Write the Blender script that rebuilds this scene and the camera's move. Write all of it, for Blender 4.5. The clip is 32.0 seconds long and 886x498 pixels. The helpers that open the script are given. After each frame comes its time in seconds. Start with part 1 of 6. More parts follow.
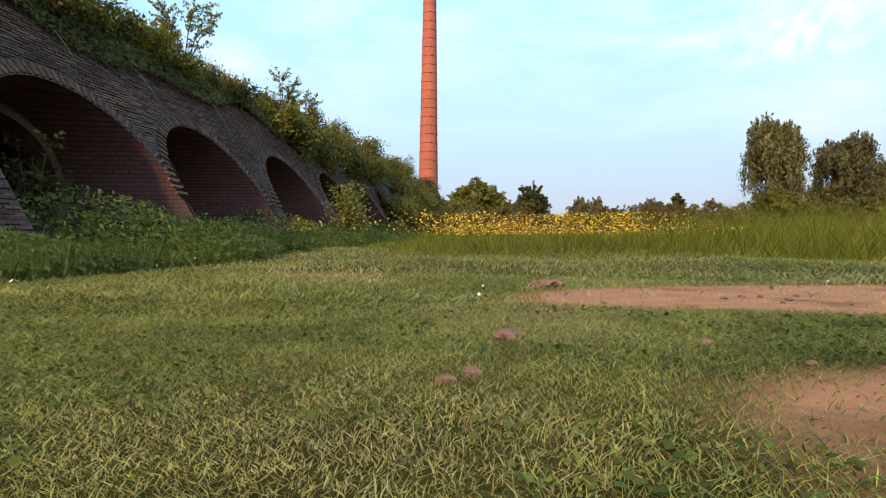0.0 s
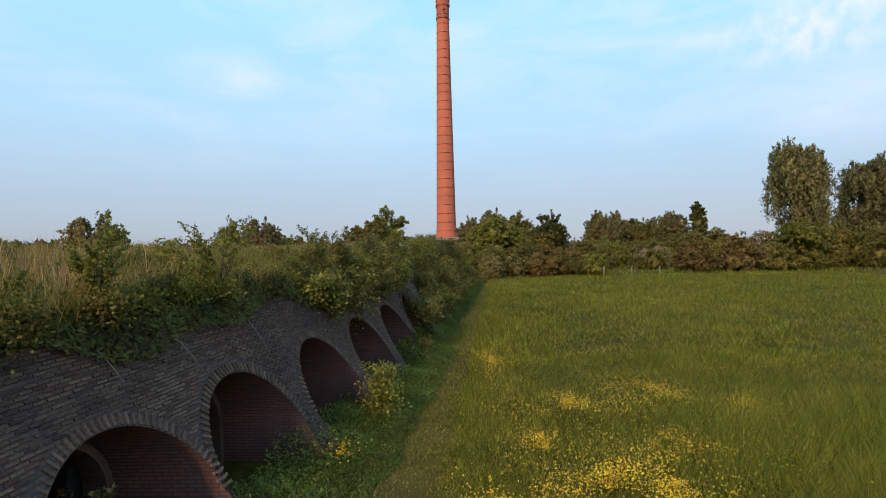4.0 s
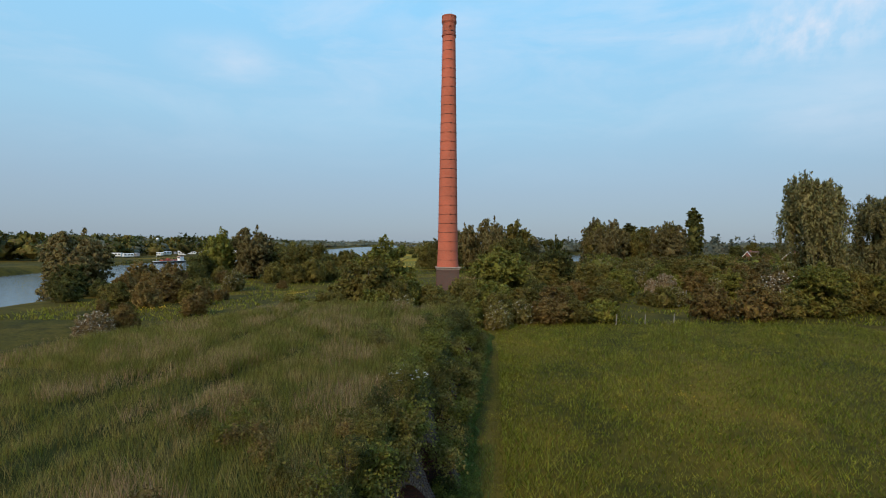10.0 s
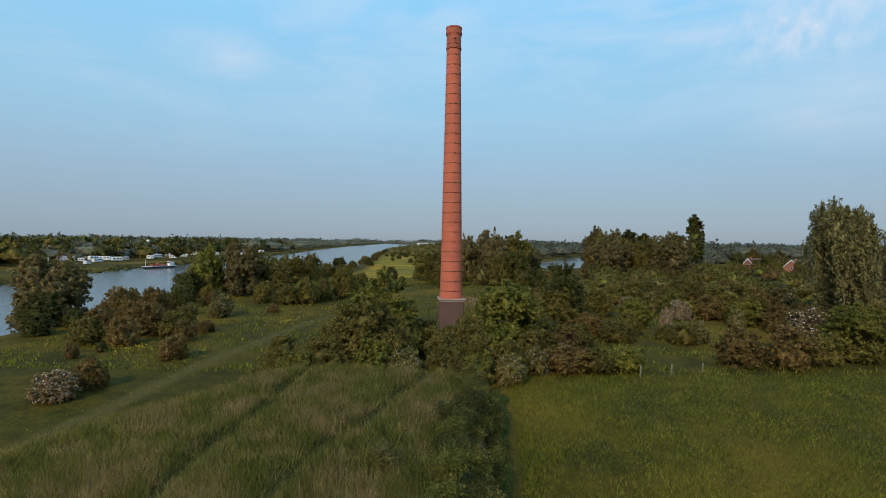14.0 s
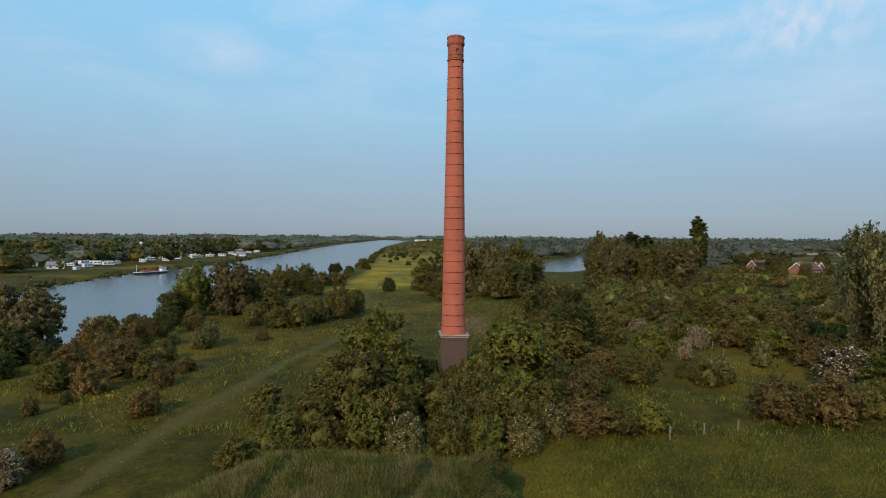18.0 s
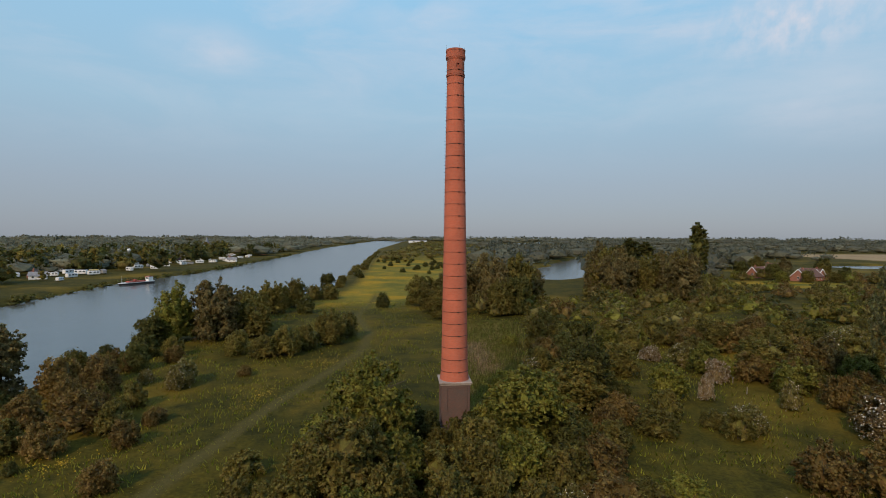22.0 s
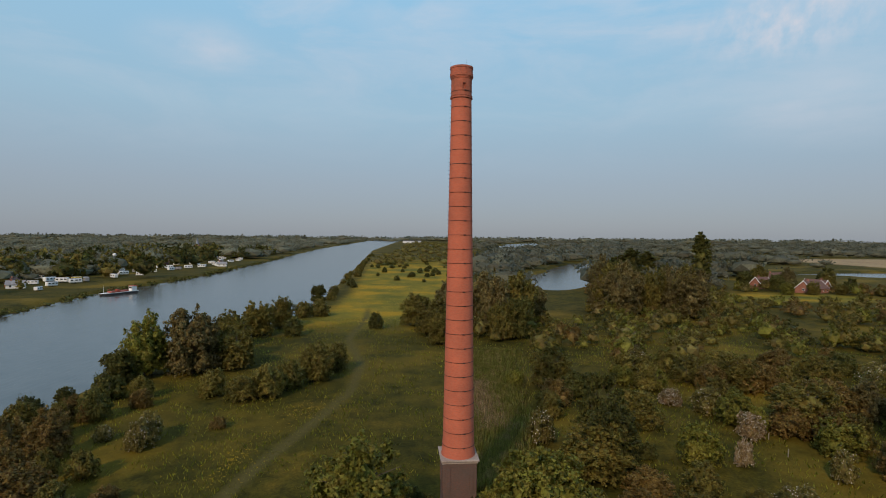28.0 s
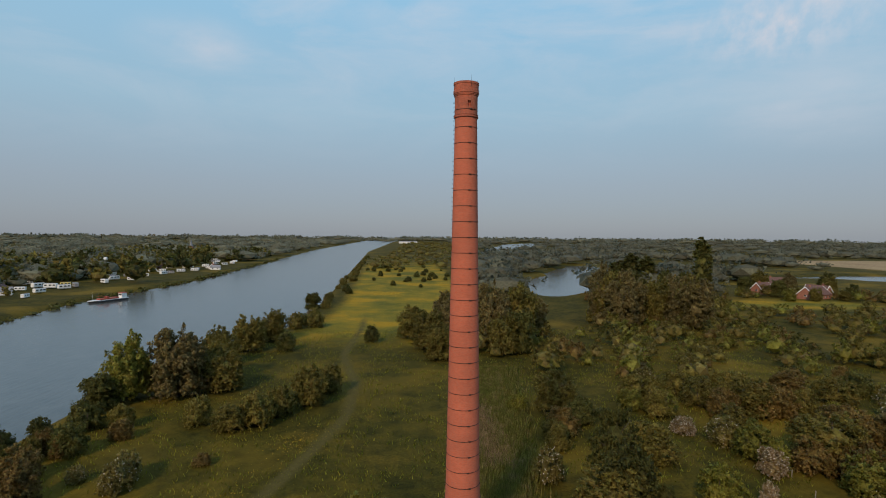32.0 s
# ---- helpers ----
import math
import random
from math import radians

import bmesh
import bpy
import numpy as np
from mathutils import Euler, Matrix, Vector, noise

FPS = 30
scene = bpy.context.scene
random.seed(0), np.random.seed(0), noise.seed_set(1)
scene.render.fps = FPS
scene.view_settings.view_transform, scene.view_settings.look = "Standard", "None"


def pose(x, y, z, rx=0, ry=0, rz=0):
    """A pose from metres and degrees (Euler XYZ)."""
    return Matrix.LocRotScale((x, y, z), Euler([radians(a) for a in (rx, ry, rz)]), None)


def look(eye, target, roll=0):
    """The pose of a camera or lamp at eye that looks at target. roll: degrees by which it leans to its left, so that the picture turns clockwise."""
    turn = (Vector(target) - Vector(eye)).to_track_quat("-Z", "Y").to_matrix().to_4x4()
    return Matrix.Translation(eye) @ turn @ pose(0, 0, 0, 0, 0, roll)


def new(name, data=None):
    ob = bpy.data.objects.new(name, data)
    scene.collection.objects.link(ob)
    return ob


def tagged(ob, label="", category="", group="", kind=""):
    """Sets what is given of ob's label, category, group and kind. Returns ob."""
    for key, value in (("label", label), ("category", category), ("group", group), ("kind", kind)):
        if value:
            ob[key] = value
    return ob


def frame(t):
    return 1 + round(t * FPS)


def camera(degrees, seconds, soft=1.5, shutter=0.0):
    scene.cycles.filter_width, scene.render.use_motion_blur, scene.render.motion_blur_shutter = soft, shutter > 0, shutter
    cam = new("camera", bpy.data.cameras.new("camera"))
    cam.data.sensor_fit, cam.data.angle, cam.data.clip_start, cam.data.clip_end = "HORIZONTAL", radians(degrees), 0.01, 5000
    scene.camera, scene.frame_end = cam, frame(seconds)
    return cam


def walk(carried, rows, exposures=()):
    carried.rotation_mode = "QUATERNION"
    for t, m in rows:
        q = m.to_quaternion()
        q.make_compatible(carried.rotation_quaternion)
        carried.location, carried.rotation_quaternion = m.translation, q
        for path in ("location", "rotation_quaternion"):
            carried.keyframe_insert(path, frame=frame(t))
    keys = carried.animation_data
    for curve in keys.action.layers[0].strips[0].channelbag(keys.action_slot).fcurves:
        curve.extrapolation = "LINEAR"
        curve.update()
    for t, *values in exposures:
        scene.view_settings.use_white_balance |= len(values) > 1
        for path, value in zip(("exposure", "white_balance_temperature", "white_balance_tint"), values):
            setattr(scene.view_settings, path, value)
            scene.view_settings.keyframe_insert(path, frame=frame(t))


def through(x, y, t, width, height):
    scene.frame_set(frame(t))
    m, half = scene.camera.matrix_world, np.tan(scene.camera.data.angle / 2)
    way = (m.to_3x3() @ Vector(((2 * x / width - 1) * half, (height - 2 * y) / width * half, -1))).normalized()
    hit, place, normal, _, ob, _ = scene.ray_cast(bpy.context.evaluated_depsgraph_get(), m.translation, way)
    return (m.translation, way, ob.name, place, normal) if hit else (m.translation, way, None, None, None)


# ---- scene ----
PATH = [
    (0, (2.47, 4.08, 0.00), (2.74, 24.07, -0.14), 0.50),
    (0.5, (2.23, 4.43, 0.30), (2.52, 24.42, 0.20), 0.07),
    (1, (2.13, 4.54, 1.04), (2.11, 24.54, 0.97), -0.06),
    (1.5, (2.05, 4.61, 1.73), (1.75, 24.61, 1.71), -0.11),
    (2, (2.06, 4.56, 2.42), (1.68, 24.56, 2.46), -0.44),
    (2.5, (2.13, 4.42, 3.15), (1.73, 24.42, 3.27), -0.97),
    (3, (2.11, 4.33, 3.86), (1.67, 24.32, 4.10), -1.32),
    (3.5, (2.10, 4.17, 4.48), (1.69, 24.17, 4.71), -1.30),
    (5.5, (1.76, 4.05, 7.42), (1.56, 24.05, 7.27), 0.35),
    (6, (1.68, 3.98, 8.14), (1.51, 23.98, 7.96), 0.44),
    (6.5, (1.59, 4.16, 8.76), (1.44, 24.16, 8.59), 0.47),
    (7, (1.40, 4.35, 9.24), (1.27, 24.35, 9.06), 0.43),
    (7.5, (1.25, 4.64, 9.75), (1.14, 24.64, 9.56), 0.44),
    (8, (1.10, 5.15, 10.26), (0.99, 25.15, 10.07), 0.47),
    (8.5, (0.87, 5.95, 10.76), (0.79, 25.95, 10.58), 0.42),
    (9, (0.65, 6.83, 11.20), (0.59, 26.83, 11.03), 0.33),
    (9.5, (0.49, 7.72, 11.70), (0.43, 27.72, 11.54), 0.35),
    (10, (0.33, 8.62, 12.26), (0.28, 28.62, 12.06), 0.34),
    (10.5, (0.18, 9.52, 12.82), (0.15, 29.52, 12.59), 0.42),
    (11, (-0.02, 10.39, 13.33), (-0.01, 30.39, 13.07), 0.48),
    (11.5, (-0.18, 11.46, 13.93), (-0.14, 31.46, 13.69), 0.53),
    (12, (-0.44, 12.46, 14.59), (-0.37, 32.46, 14.36), 0.54),
    (12.5, (-0.69, 13.30, 15.25), (-0.60, 33.30, 15.02), 0.61),
    (13, (-0.91, 14.07, 15.96), (-0.80, 34.06, 15.72), 0.72),
    (13.5, (-1.04, 14.86, 16.76), (-0.90, 34.86, 16.49), 0.64),
    (14, (-1.15, 15.67, 17.53), (-1.00, 35.67, 17.25), 0.65),
    (14.5, (-1.22, 16.49, 18.22), (-1.04, 36.48, 17.91), 0.61),
    (16.5, (-1.48, 20.32, 20.97), (-1.29, 40.32, 20.56), 0.52),
    (17, (-1.61, 21.24, 21.61), (-1.38, 41.23, 21.18), 0.46),
    (17.5, (-1.72, 22.27, 22.21), (-1.49, 42.26, 21.74), 0.46),
    (18, (-1.75, 23.30, 22.87), (-1.51, 43.30, 22.41), 0.42),
    (18.5, (-1.76, 24.32, 23.51), (-1.52, 44.32, 23.07), 0.34),
    (19, (-1.76, 25.30, 24.23), (-1.50, 45.30, 23.78), 0.31),
    (19.5, (-1.84, 26.33, 24.88), (-1.57, 46.32, 24.41), 0.23),
    (20, (-1.87, 27.31, 25.55), (-1.55, 47.30, 25.07), 0.23),
    (20.5, (-1.96, 28.35, 26.10), (-1.61, 48.34, 25.64), 0.18),
    (21, (-2.01, 29.35, 26.69), (-1.63, 49.34, 26.23), 0.21),
    (21.5, (-2.24, 30.54, 27.22), (-1.83, 50.53, 26.75), 0.15),
    (22, (-2.38, 31.68, 27.72), (-1.92, 51.67, 27.26), 0.20),
    (22.5, (-2.42, 32.73, 28.21), (-1.95, 52.72, 27.75), 0.25),
    (23, (-2.44, 33.74, 28.76), (-1.94, 53.73, 28.29), 0.24),
    (23.5, (-2.52, 34.64, 29.33), (-2.00, 54.63, 28.86), 0.22),
    (24, (-2.61, 35.54, 29.91), (-2.07, 55.53, 29.42), 0.22),
    (24.5, (-2.69, 36.35, 30.51), (-2.12, 56.34, 30.00), 0.29),
    (25, (-2.75, 37.17, 31.03), (-2.18, 57.15, 30.50), 0.30),
    (25.5, (-2.81, 38.02, 31.48), (-2.22, 58.01, 30.94), 0.36),
    (27.5, (-3.12, 41.86, 33.25), (-2.44, 61.84, 32.77), 0.48),
    (28, (-3.16, 42.97, 33.67), (-2.48, 62.95, 33.18), 0.48),
    (28.5, (-3.11, 44.03, 34.20), (-2.41, 64.01, 33.72), 0.48),
    (29, (-3.09, 44.98, 34.72), (-2.36, 64.97, 34.22), 0.54),
    (29.5, (-3.13, 45.65, 35.16), (-2.39, 65.63, 34.63), 0.54),
    (30, (-3.25, 46.07, 35.40), (-2.48, 66.05, 34.86), 0.54),
    (30.5, (-3.36, 46.62, 35.79), (-2.58, 66.61, 35.26), 0.58),
    (31, (-3.48, 47.35, 36.29), (-2.69, 67.33, 35.76), 0.57),
    (31.5, (-3.56, 48.14, 36.75), (-2.74, 68.12, 36.23), 0.51),
    (32, (-3.69, 48.96, 37.24), (-2.86, 68.94, 36.73), 0.48),
]
cam = camera(79.4, 32.0, 1.0)
walk(cam, [(t, look(eye, target, roll)) for t, eye, target, roll in PATH],
     exposures=[(0.0, 1.0, 7350, 23), (3.0, 0.8, 7250, 20), (6.0, 0.55, 6950, 14), (13.0, 0.32, 6550, 9), (20.3, 0.22, 6650, 10), (21.0, 0.20, 7200, 17), (24.0, 0.15, 7300, 17), (32.0, 0.08, 7350, 16)])

# ---- world, sun and exposure ----
SUN_ELEV, SUN_AZ = 33.0, 205.0          # degrees; azimuth clockwise from +y
world = bpy.data.worlds.new("sky")
scene.world = world
world.use_nodes = True
wn, wl = world.node_tree.nodes, world.node_tree.links
wn.clear()
w_out = wn.new("ShaderNodeOutputWorld")
w_bg = wn.new("ShaderNodeBackground")
w_sky = wn.new("ShaderNodeTexSky")
w_sky.sky_type, w_sky.sun_disc = "NISHITA", False
w_sky.sun_elevation, w_sky.sun_rotation = radians(SUN_ELEV), radians(SUN_AZ)
w_sky.air_density, w_sky.dust_density, w_sky.ozone_density = 1.0, 0.6, 2.0
w_co = wn.new("ShaderNodeTexCoord")
w_sep = wn.new("ShaderNodeSeparateXYZ")
w_ramp = wn.new("ShaderNodeValToRGB")
w_mul = wn.new("ShaderNodeMix")
w_mul.data_type = "RGBA"
w_mul.inputs[0].default_value = 0.9
# the evening haze lies low and dims the sky's lower band
re = w_ramp.color_ramp.elements
re[0].position, re[0].color = 0.0, (0.212, 0.275, 0.350, 1)
re[1].position, re[1].color = 1.0, (0.22, 0.46, 0.80, 1)
for at, c in ((0.09, (0.252, 0.356, 0.468)), (0.22, (0.275, 0.487, 0.660)), (0.40, (0.246, 0.542, 0.81))):
    e = re.new(at)
    e.color = (*c, 1)
# thin wisps of high cloud, and a few softer clouds: direction, size, strength, grain, stretch
CLOUDS = (((-0.36, 0.88, 0.305), 0.13, 0.55, 5.0, (1, 1, 2)), ((-0.05, 0.917, 0.393), 0.16, 0.40, 5.0, (1, 1, 2)), ((0.37, 0.862, 0.35), 0.16, 0.6, 6.0, (1, 1, 3)), ((0.54, 0.78, 0.32), 0.18, 0.55, 20.0, (2.6, 1, 1.6)), ((0.60, 0.775, 0.20), 0.20, 0.40, 4.0, (1, 1, 3)))
w_map = wn.new("ShaderNodeMapping")
w_map.inputs["Scale"].default_value = (1.4, 1.4, 5.0)
w_map.inputs["Location"].default_value = (0.35, 0.1, 0.4)
w_noise = wn.new("ShaderNodeTexNoise")
w_noise.inputs["Scale"].default_value, w_noise.inputs["Detail"].default_value = 2.2, 7.0
w_noise.inputs["Roughness"].default_value, w_noise.inputs["Distortion"].default_value = 0.62, 0.5
w_cr = wn.new("ShaderNodeValToRGB")
ce = w_cr.color_ramp.elements
ce[0].position, ce[0].color = 0.44, (0, 0, 0, 1)
ce[1].position, ce[1].color = 0.80, (0.48, 0.48, 0.48, 1)
w_cl = wn.new("ShaderNodeMix")
w_cl.data_type = "RGBA"
w_cl.inputs[7].default_value = (5.6, 6.2, 7.3, 1)
wl.new(w_co.outputs["Generated"], w_sep.inputs[0])
wl.new(w_sep.outputs["Z"], w_ramp.inputs[0])
wl.new(w_sky.outputs[0], w_mul.inputs[6])
w_up = wn.new("ShaderNodeMix")
w_up.data_type, w_up.blend_type = "RGBA", "MULTIPLY"
w_up.inputs[0].default_value, w_up.inputs[7].default_value = 1.0, (10.0, 10.0, 10.0, 1)
w_up.clamp_result = False
wl.new(w_ramp.outputs[0], w_up.inputs[6])
wl.new(w_up.outputs[2], w_mul.inputs[7])
wl.new(w_co.outputs["Generated"], w_map.inputs[0])
wl.new(w_map.outputs[0], w_noise.inputs["Vector"])
wl.new(w_noise.outputs[0], w_cr.inputs[0])
w_low = wn.new("ShaderNodeMapRange")
w_low.inputs["From Min"].default_value, w_low.inputs["From Max"].default_value = 0.10, 0.34
w_fac = wn.new("ShaderNodeMath")
w_fac.operation = "MULTIPLY"
wl.new(w_sep.outputs["Z"], w_low.inputs["Value"])
wl.new(w_low.outputs[0], w_fac.inputs[0])
wl.new(w_cr.outputs[0], w_fac.inputs[1])
def cloud_patch(way, radius, amount, scale, stretch, last):
    """One soft cloud of the evening sky about a direction, broken up by noise."""
    sub, ln, rng_, mp, nz, rp = [wn.new(k) for k in ("ShaderNodeVectorMath", "ShaderNodeVectorMath", "ShaderNodeMapRange", "ShaderNodeMapping", "ShaderNodeTexNoise", "ShaderNodeMapRange")]
    sub.operation, ln.operation = "SUBTRACT", "LENGTH"
    sub.inputs[1].default_value = way
    mul_ = wn.new("ShaderNodeVectorMath")
    mul_.operation, mul_.inputs[1].default_value = "MULTIPLY", (1, 1, 2.4)
    wl.new(w_co.outputs["Generated"], sub.inputs[0])
    wl.new(sub.outputs[0], mul_.inputs[0])
    wl.new(mul_.outputs[0], ln.inputs[0])
    rng_.interpolation_type = "SMOOTHSTEP"
    for k, v in (("From Min", radius), ("From Max", 0.0), ("To Min", 0.0), ("To Max", amount)):
        rng_.inputs[k].default_value = v
    wl.new(ln.outputs["Value"], rng_.inputs["Value"])
    mp.inputs["Scale"].default_value, mp.inputs["Rotation"].default_value = stretch, (0.0, 0.5, 0.0)
    nz.inputs["Scale"].default_value, nz.inputs["Detail"].default_value, nz.inputs["Roughness"].default_value = scale, 6.0, 0.55
    wl.new(w_co.outputs["Generated"], mp.inputs[0])
    wl.new(mp.outputs[0], nz.inputs["Vector"])
    rp.inputs["From Min"].default_value, rp.inputs["From Max"].default_value = 0.38, 0.66
    wl.new(nz.outputs[0], rp.inputs["Value"])
    m_, s_ = wn.new("ShaderNodeMath"), wn.new("ShaderNodeMath")
    m_.operation, s_.operation, s_.use_clamp = "MULTIPLY", "ADD", True
    wl.new(rng_.outputs[0], m_.inputs[0])
    wl.new(rp.outputs[0], m_.inputs[1])
    wl.new(m_.outputs[0], s_.inputs[0])
    wl.new(last, s_.inputs[1])
    return s_.outputs[0]


sky_fac = w_fac.outputs[0]
for way, radius, amount, scale, stretch in CLOUDS:
    sky_fac = cloud_patch(way, radius, amount, scale, stretch, sky_fac)
wl.new(sky_fac, w_cl.inputs[0])
wl.new(w_mul.outputs[2], w_cl.inputs[6])
wl.new(w_cl.outputs[2], w_bg.inputs[0])
w_bg.inputs[1].default_value = 0.10
wl.new(w_bg.outputs[0], w_out.inputs[0])

sun_data = bpy.data.lights.new("sun", "SUN")
sun_data.energy, sun_data.angle, sun_data.color = 2.25, radians(5.0), (1.0, 0.83, 0.62)
sun = new("sun", sun_data)
_a, _h = radians(SUN_AZ), radians(SUN_ELEV)
sun_way = Vector((math.sin(_a) * math.cos(_h), math.cos(_a) * math.cos(_h), math.sin(_h)))
sun.matrix_world = look(sun_way * 100, (0, 0, 0))


# ---- materials ----
def material(name, colours, scale=1.0, rough=0.85, bump=0.0, fine=12.0, spread=0.25, metal=0.0, island=0.0, obj=0.0, spec=0.3, space="Object", detail=6.0):
    """Noise-blended colours at two scales, optional relief and per-piece variation."""
    m = bpy.data.materials.new(name)
    m.use_nodes = True
    n, l = m.node_tree.nodes, m.node_tree.links
    b = n["Principled BSDF"]
    b.inputs["Roughness"].default_value, b.inputs["Metallic"].default_value = rough, metal
    b.inputs["Specular IOR Level"].default_value = spec
    co = n.new("ShaderNodeTexCoord")
    big, small = n.new("ShaderNodeTexNoise"), n.new("ShaderNodeTexNoise")
    big.inputs["Scale"].default_value, small.inputs["Scale"].default_value = scale, scale * fine
    big.inputs["Detail"].default_value = small.inputs["Detail"].default_value = detail
    l.new(co.outputs[space], big.inputs["Vector"])
    l.new(co.outputs[space], small.inputs["Vector"])
    ramp = n.new("ShaderNodeValToRGB")
    els = ramp.color_ramp.elements
    while len(els) < len(colours):
        els.new(0.5)
    for i, c in enumerate(colours):
        els[i].position = 0.28 + 0.44 * i / max(1, len(colours) - 1)
        els[i].color = (*c, 1)
    l.new(big.outputs[0], ramp.inputs[0])
    hsv = n.new("ShaderNodeHueSaturation")
    l.new(ramp.outputs[0], hsv.inputs["Color"])
    vary = n.new("ShaderNodeMapRange")
    vary.inputs["From Min"].default_value, vary.inputs["From Max"].default_value = 0.3, 0.7
    vary.inputs["To Min"].default_value, vary.inputs["To Max"].default_value = 1 - spread, 1 + spread
    l.new(small.outputs[0], vary.inputs["Value"])
    last = vary.outputs[0]
    for amount, kind, out in ((island, "ShaderNodeNewGeometry", "Random Per Island"), (obj, "ShaderNodeObjectInfo", "Random")):
        if amount:
            src, mp, mu = n.new(kind), n.new("ShaderNodeMapRange"), n.new("ShaderNodeMath")
            mp.inputs["To Min"].default_value, mp.inputs["To Max"].default_value = 1 - amount, 1 + amount
            mu.operation = "MULTIPLY"
            l.new(src.outputs[out], mp.inputs["Value"])
            l.new(mp.outputs[0], mu.inputs[0])
            l.new(last, mu.inputs[1])
            last = mu.outputs[0]
            if kind == "ShaderNodeNewGeometry":
                hue = n.new("ShaderNodeMapRange")
                hue.inputs["To Min"].default_value, hue.inputs["To Max"].default_value = 0.5 - 0.05 * amount, 0.5 + 0.05 * amount
                l.new(src.outputs[out], hue.inputs["Value"])
                l.new(hue.outputs[0], hsv.inputs["Hue"])
    l.new(last, hsv.inputs["Value"])
    l.new(hsv.outputs[0], b.inputs["Base Color"])
    if bump:
        bp = n.new("ShaderNodeBump")
        bp.inputs["Strength"].default_value, bp.inputs["Distance"].default_value = bump, 0.05 / scale
        l.new(small.outputs[0], bp.inputs["Height"])
        l.new(bp.outputs[0], b.inputs["Normal"])
    return m


def brick_material(name, a, b_, mortar, width, height, joint=0.012, stains=(0.05, 0.045, 0.045), amount=0.5, scale=0.6, cyl=0.0, bump=0.6):
    """Courses of brick by position along x and z (or round an axis where cyl is the radius), with soot and damp stains."""
    m = bpy.data.materials.new(name)
    m.use_nodes = True
    n, l = m.node_tree.nodes, m.node_tree.links
    p = n["Principled BSDF"]
    p.inputs["Roughness"].default_value, p.inputs["Specular IOR Level"].default_value = 0.9, 0.2
    co, sep, com = n.new("ShaderNodeTexCoord"), n.new("ShaderNodeSeparateXYZ"), n.new("ShaderNodeCombineXYZ")
    l.new(co.outputs["Object"], sep.inputs[0])
    if cyl:
        at, mu = n.new("ShaderNodeMath"), n.new("ShaderNodeMath")
        at.operation, mu.operation, mu.inputs[1].default_value = "ARCTAN2", "MULTIPLY", cyl
        l.new(sep.outputs["Y"], at.inputs[0])
        l.new(sep.outputs["X"], at.inputs[1])
        l.new(at.outputs[0], mu.inputs[0])
        l.new(mu.outputs[0], com.inputs["X"])
    else:
        ad = n.new("ShaderNodeMath")
        ad.operation = "ADD"
        l.new(sep.outputs["X"], ad.inputs[0])
        l.new(sep.outputs["Y"], ad.inputs[1])
        l.new(ad.outputs[0], com.inputs["X"])
    l.new(sep.outputs["Z"], com.inputs["Y"])
    br = n.new("ShaderNodeTexBrick")
    br.inputs["Scale"].default_value = 1.0
    br.inputs["Color1"].default_value, br.inputs["Color2"].default_value, br.inputs["Mortar"].default_value = (*a, 1), (*b_, 1), (*mortar, 1)
    br.inputs["Mortar Size"].default_value = joint
    br.inputs["Brick Width"].default_value, br.inputs["Row Height"].default_value = width, height
    br.inputs["Bias"].default_value = -0.1
    l.new(com.outputs[0], br.inputs["Vector"])
    nz = n.new("ShaderNodeTexNoise")
    nz.inputs["Scale"].default_value, nz.inputs["Detail"].default_value, nz.inputs["Roughness"].default_value = scale, 8.0, 0.62
    l.new(co.outputs["Object"], nz.inputs["Vector"])
    rp = n.new("ShaderNodeValToRGB")
    rp.color_ramp.elements[0].position, rp.color_ramp.elements[0].color = 0.42, (0, 0, 0, 1)
    rp.color_ramp.elements[1].position, rp.color_ramp.elements[1].color = 0.68, (amount, amount, amount, 1)
    l.new(nz.outputs[0], rp.inputs[0])
    mx = n.new("ShaderNodeMix")
    mx.data_type = "RGBA"
    mx.inputs[7].default_value = (*stains, 1)
    l.new(rp.outputs[0], mx.inputs[0])
    l.new(br.outputs["Color"], mx.inputs[6])
    l.new(mx.outputs[2], p.inputs["Base Color"])
    bp = n.new("ShaderNodeBump")
    bp.inputs["Strength"].default_value, bp.inputs["Distance"].default_value, bp.invert = bump, 0.012, True
    l.new(br.outputs["Fac"], bp.inputs["Height"])
    l.new(bp.outputs[0], p.inputs["Normal"])
    return m


def leaf_material(name, colours, island=0.3, obj=0.2, through=0.5):
    # half reflects and half shines through, so the colour counts once for each side
    m = material(name, [(1.74 * c[0], 1.62 * c[1], 1.5 * c[2]) for c in colours], scale=0.6, fine=6, spread=0.22, island=island, obj=obj, rough=0.65, spec=0.25)
    n, l = m.node_tree.nodes, m.node_tree.links
    b, out = n["Principled BSDF"], n["Material Output"]
    tr, mix = n.new("ShaderNodeBsdfTranslucent"), n.new("ShaderNodeMixShader")
    mix.inputs[0].default_value = through
    l.new(b.inputs["Base Color"].links[0].from_socket, tr.inputs["Color"])
    l.new(b.outputs[0], mix.inputs[1])
    l.new(tr.outputs[0], mix.inputs[2])
    l.new(mix.outputs[0], out.inputs["Surface"])
    return m


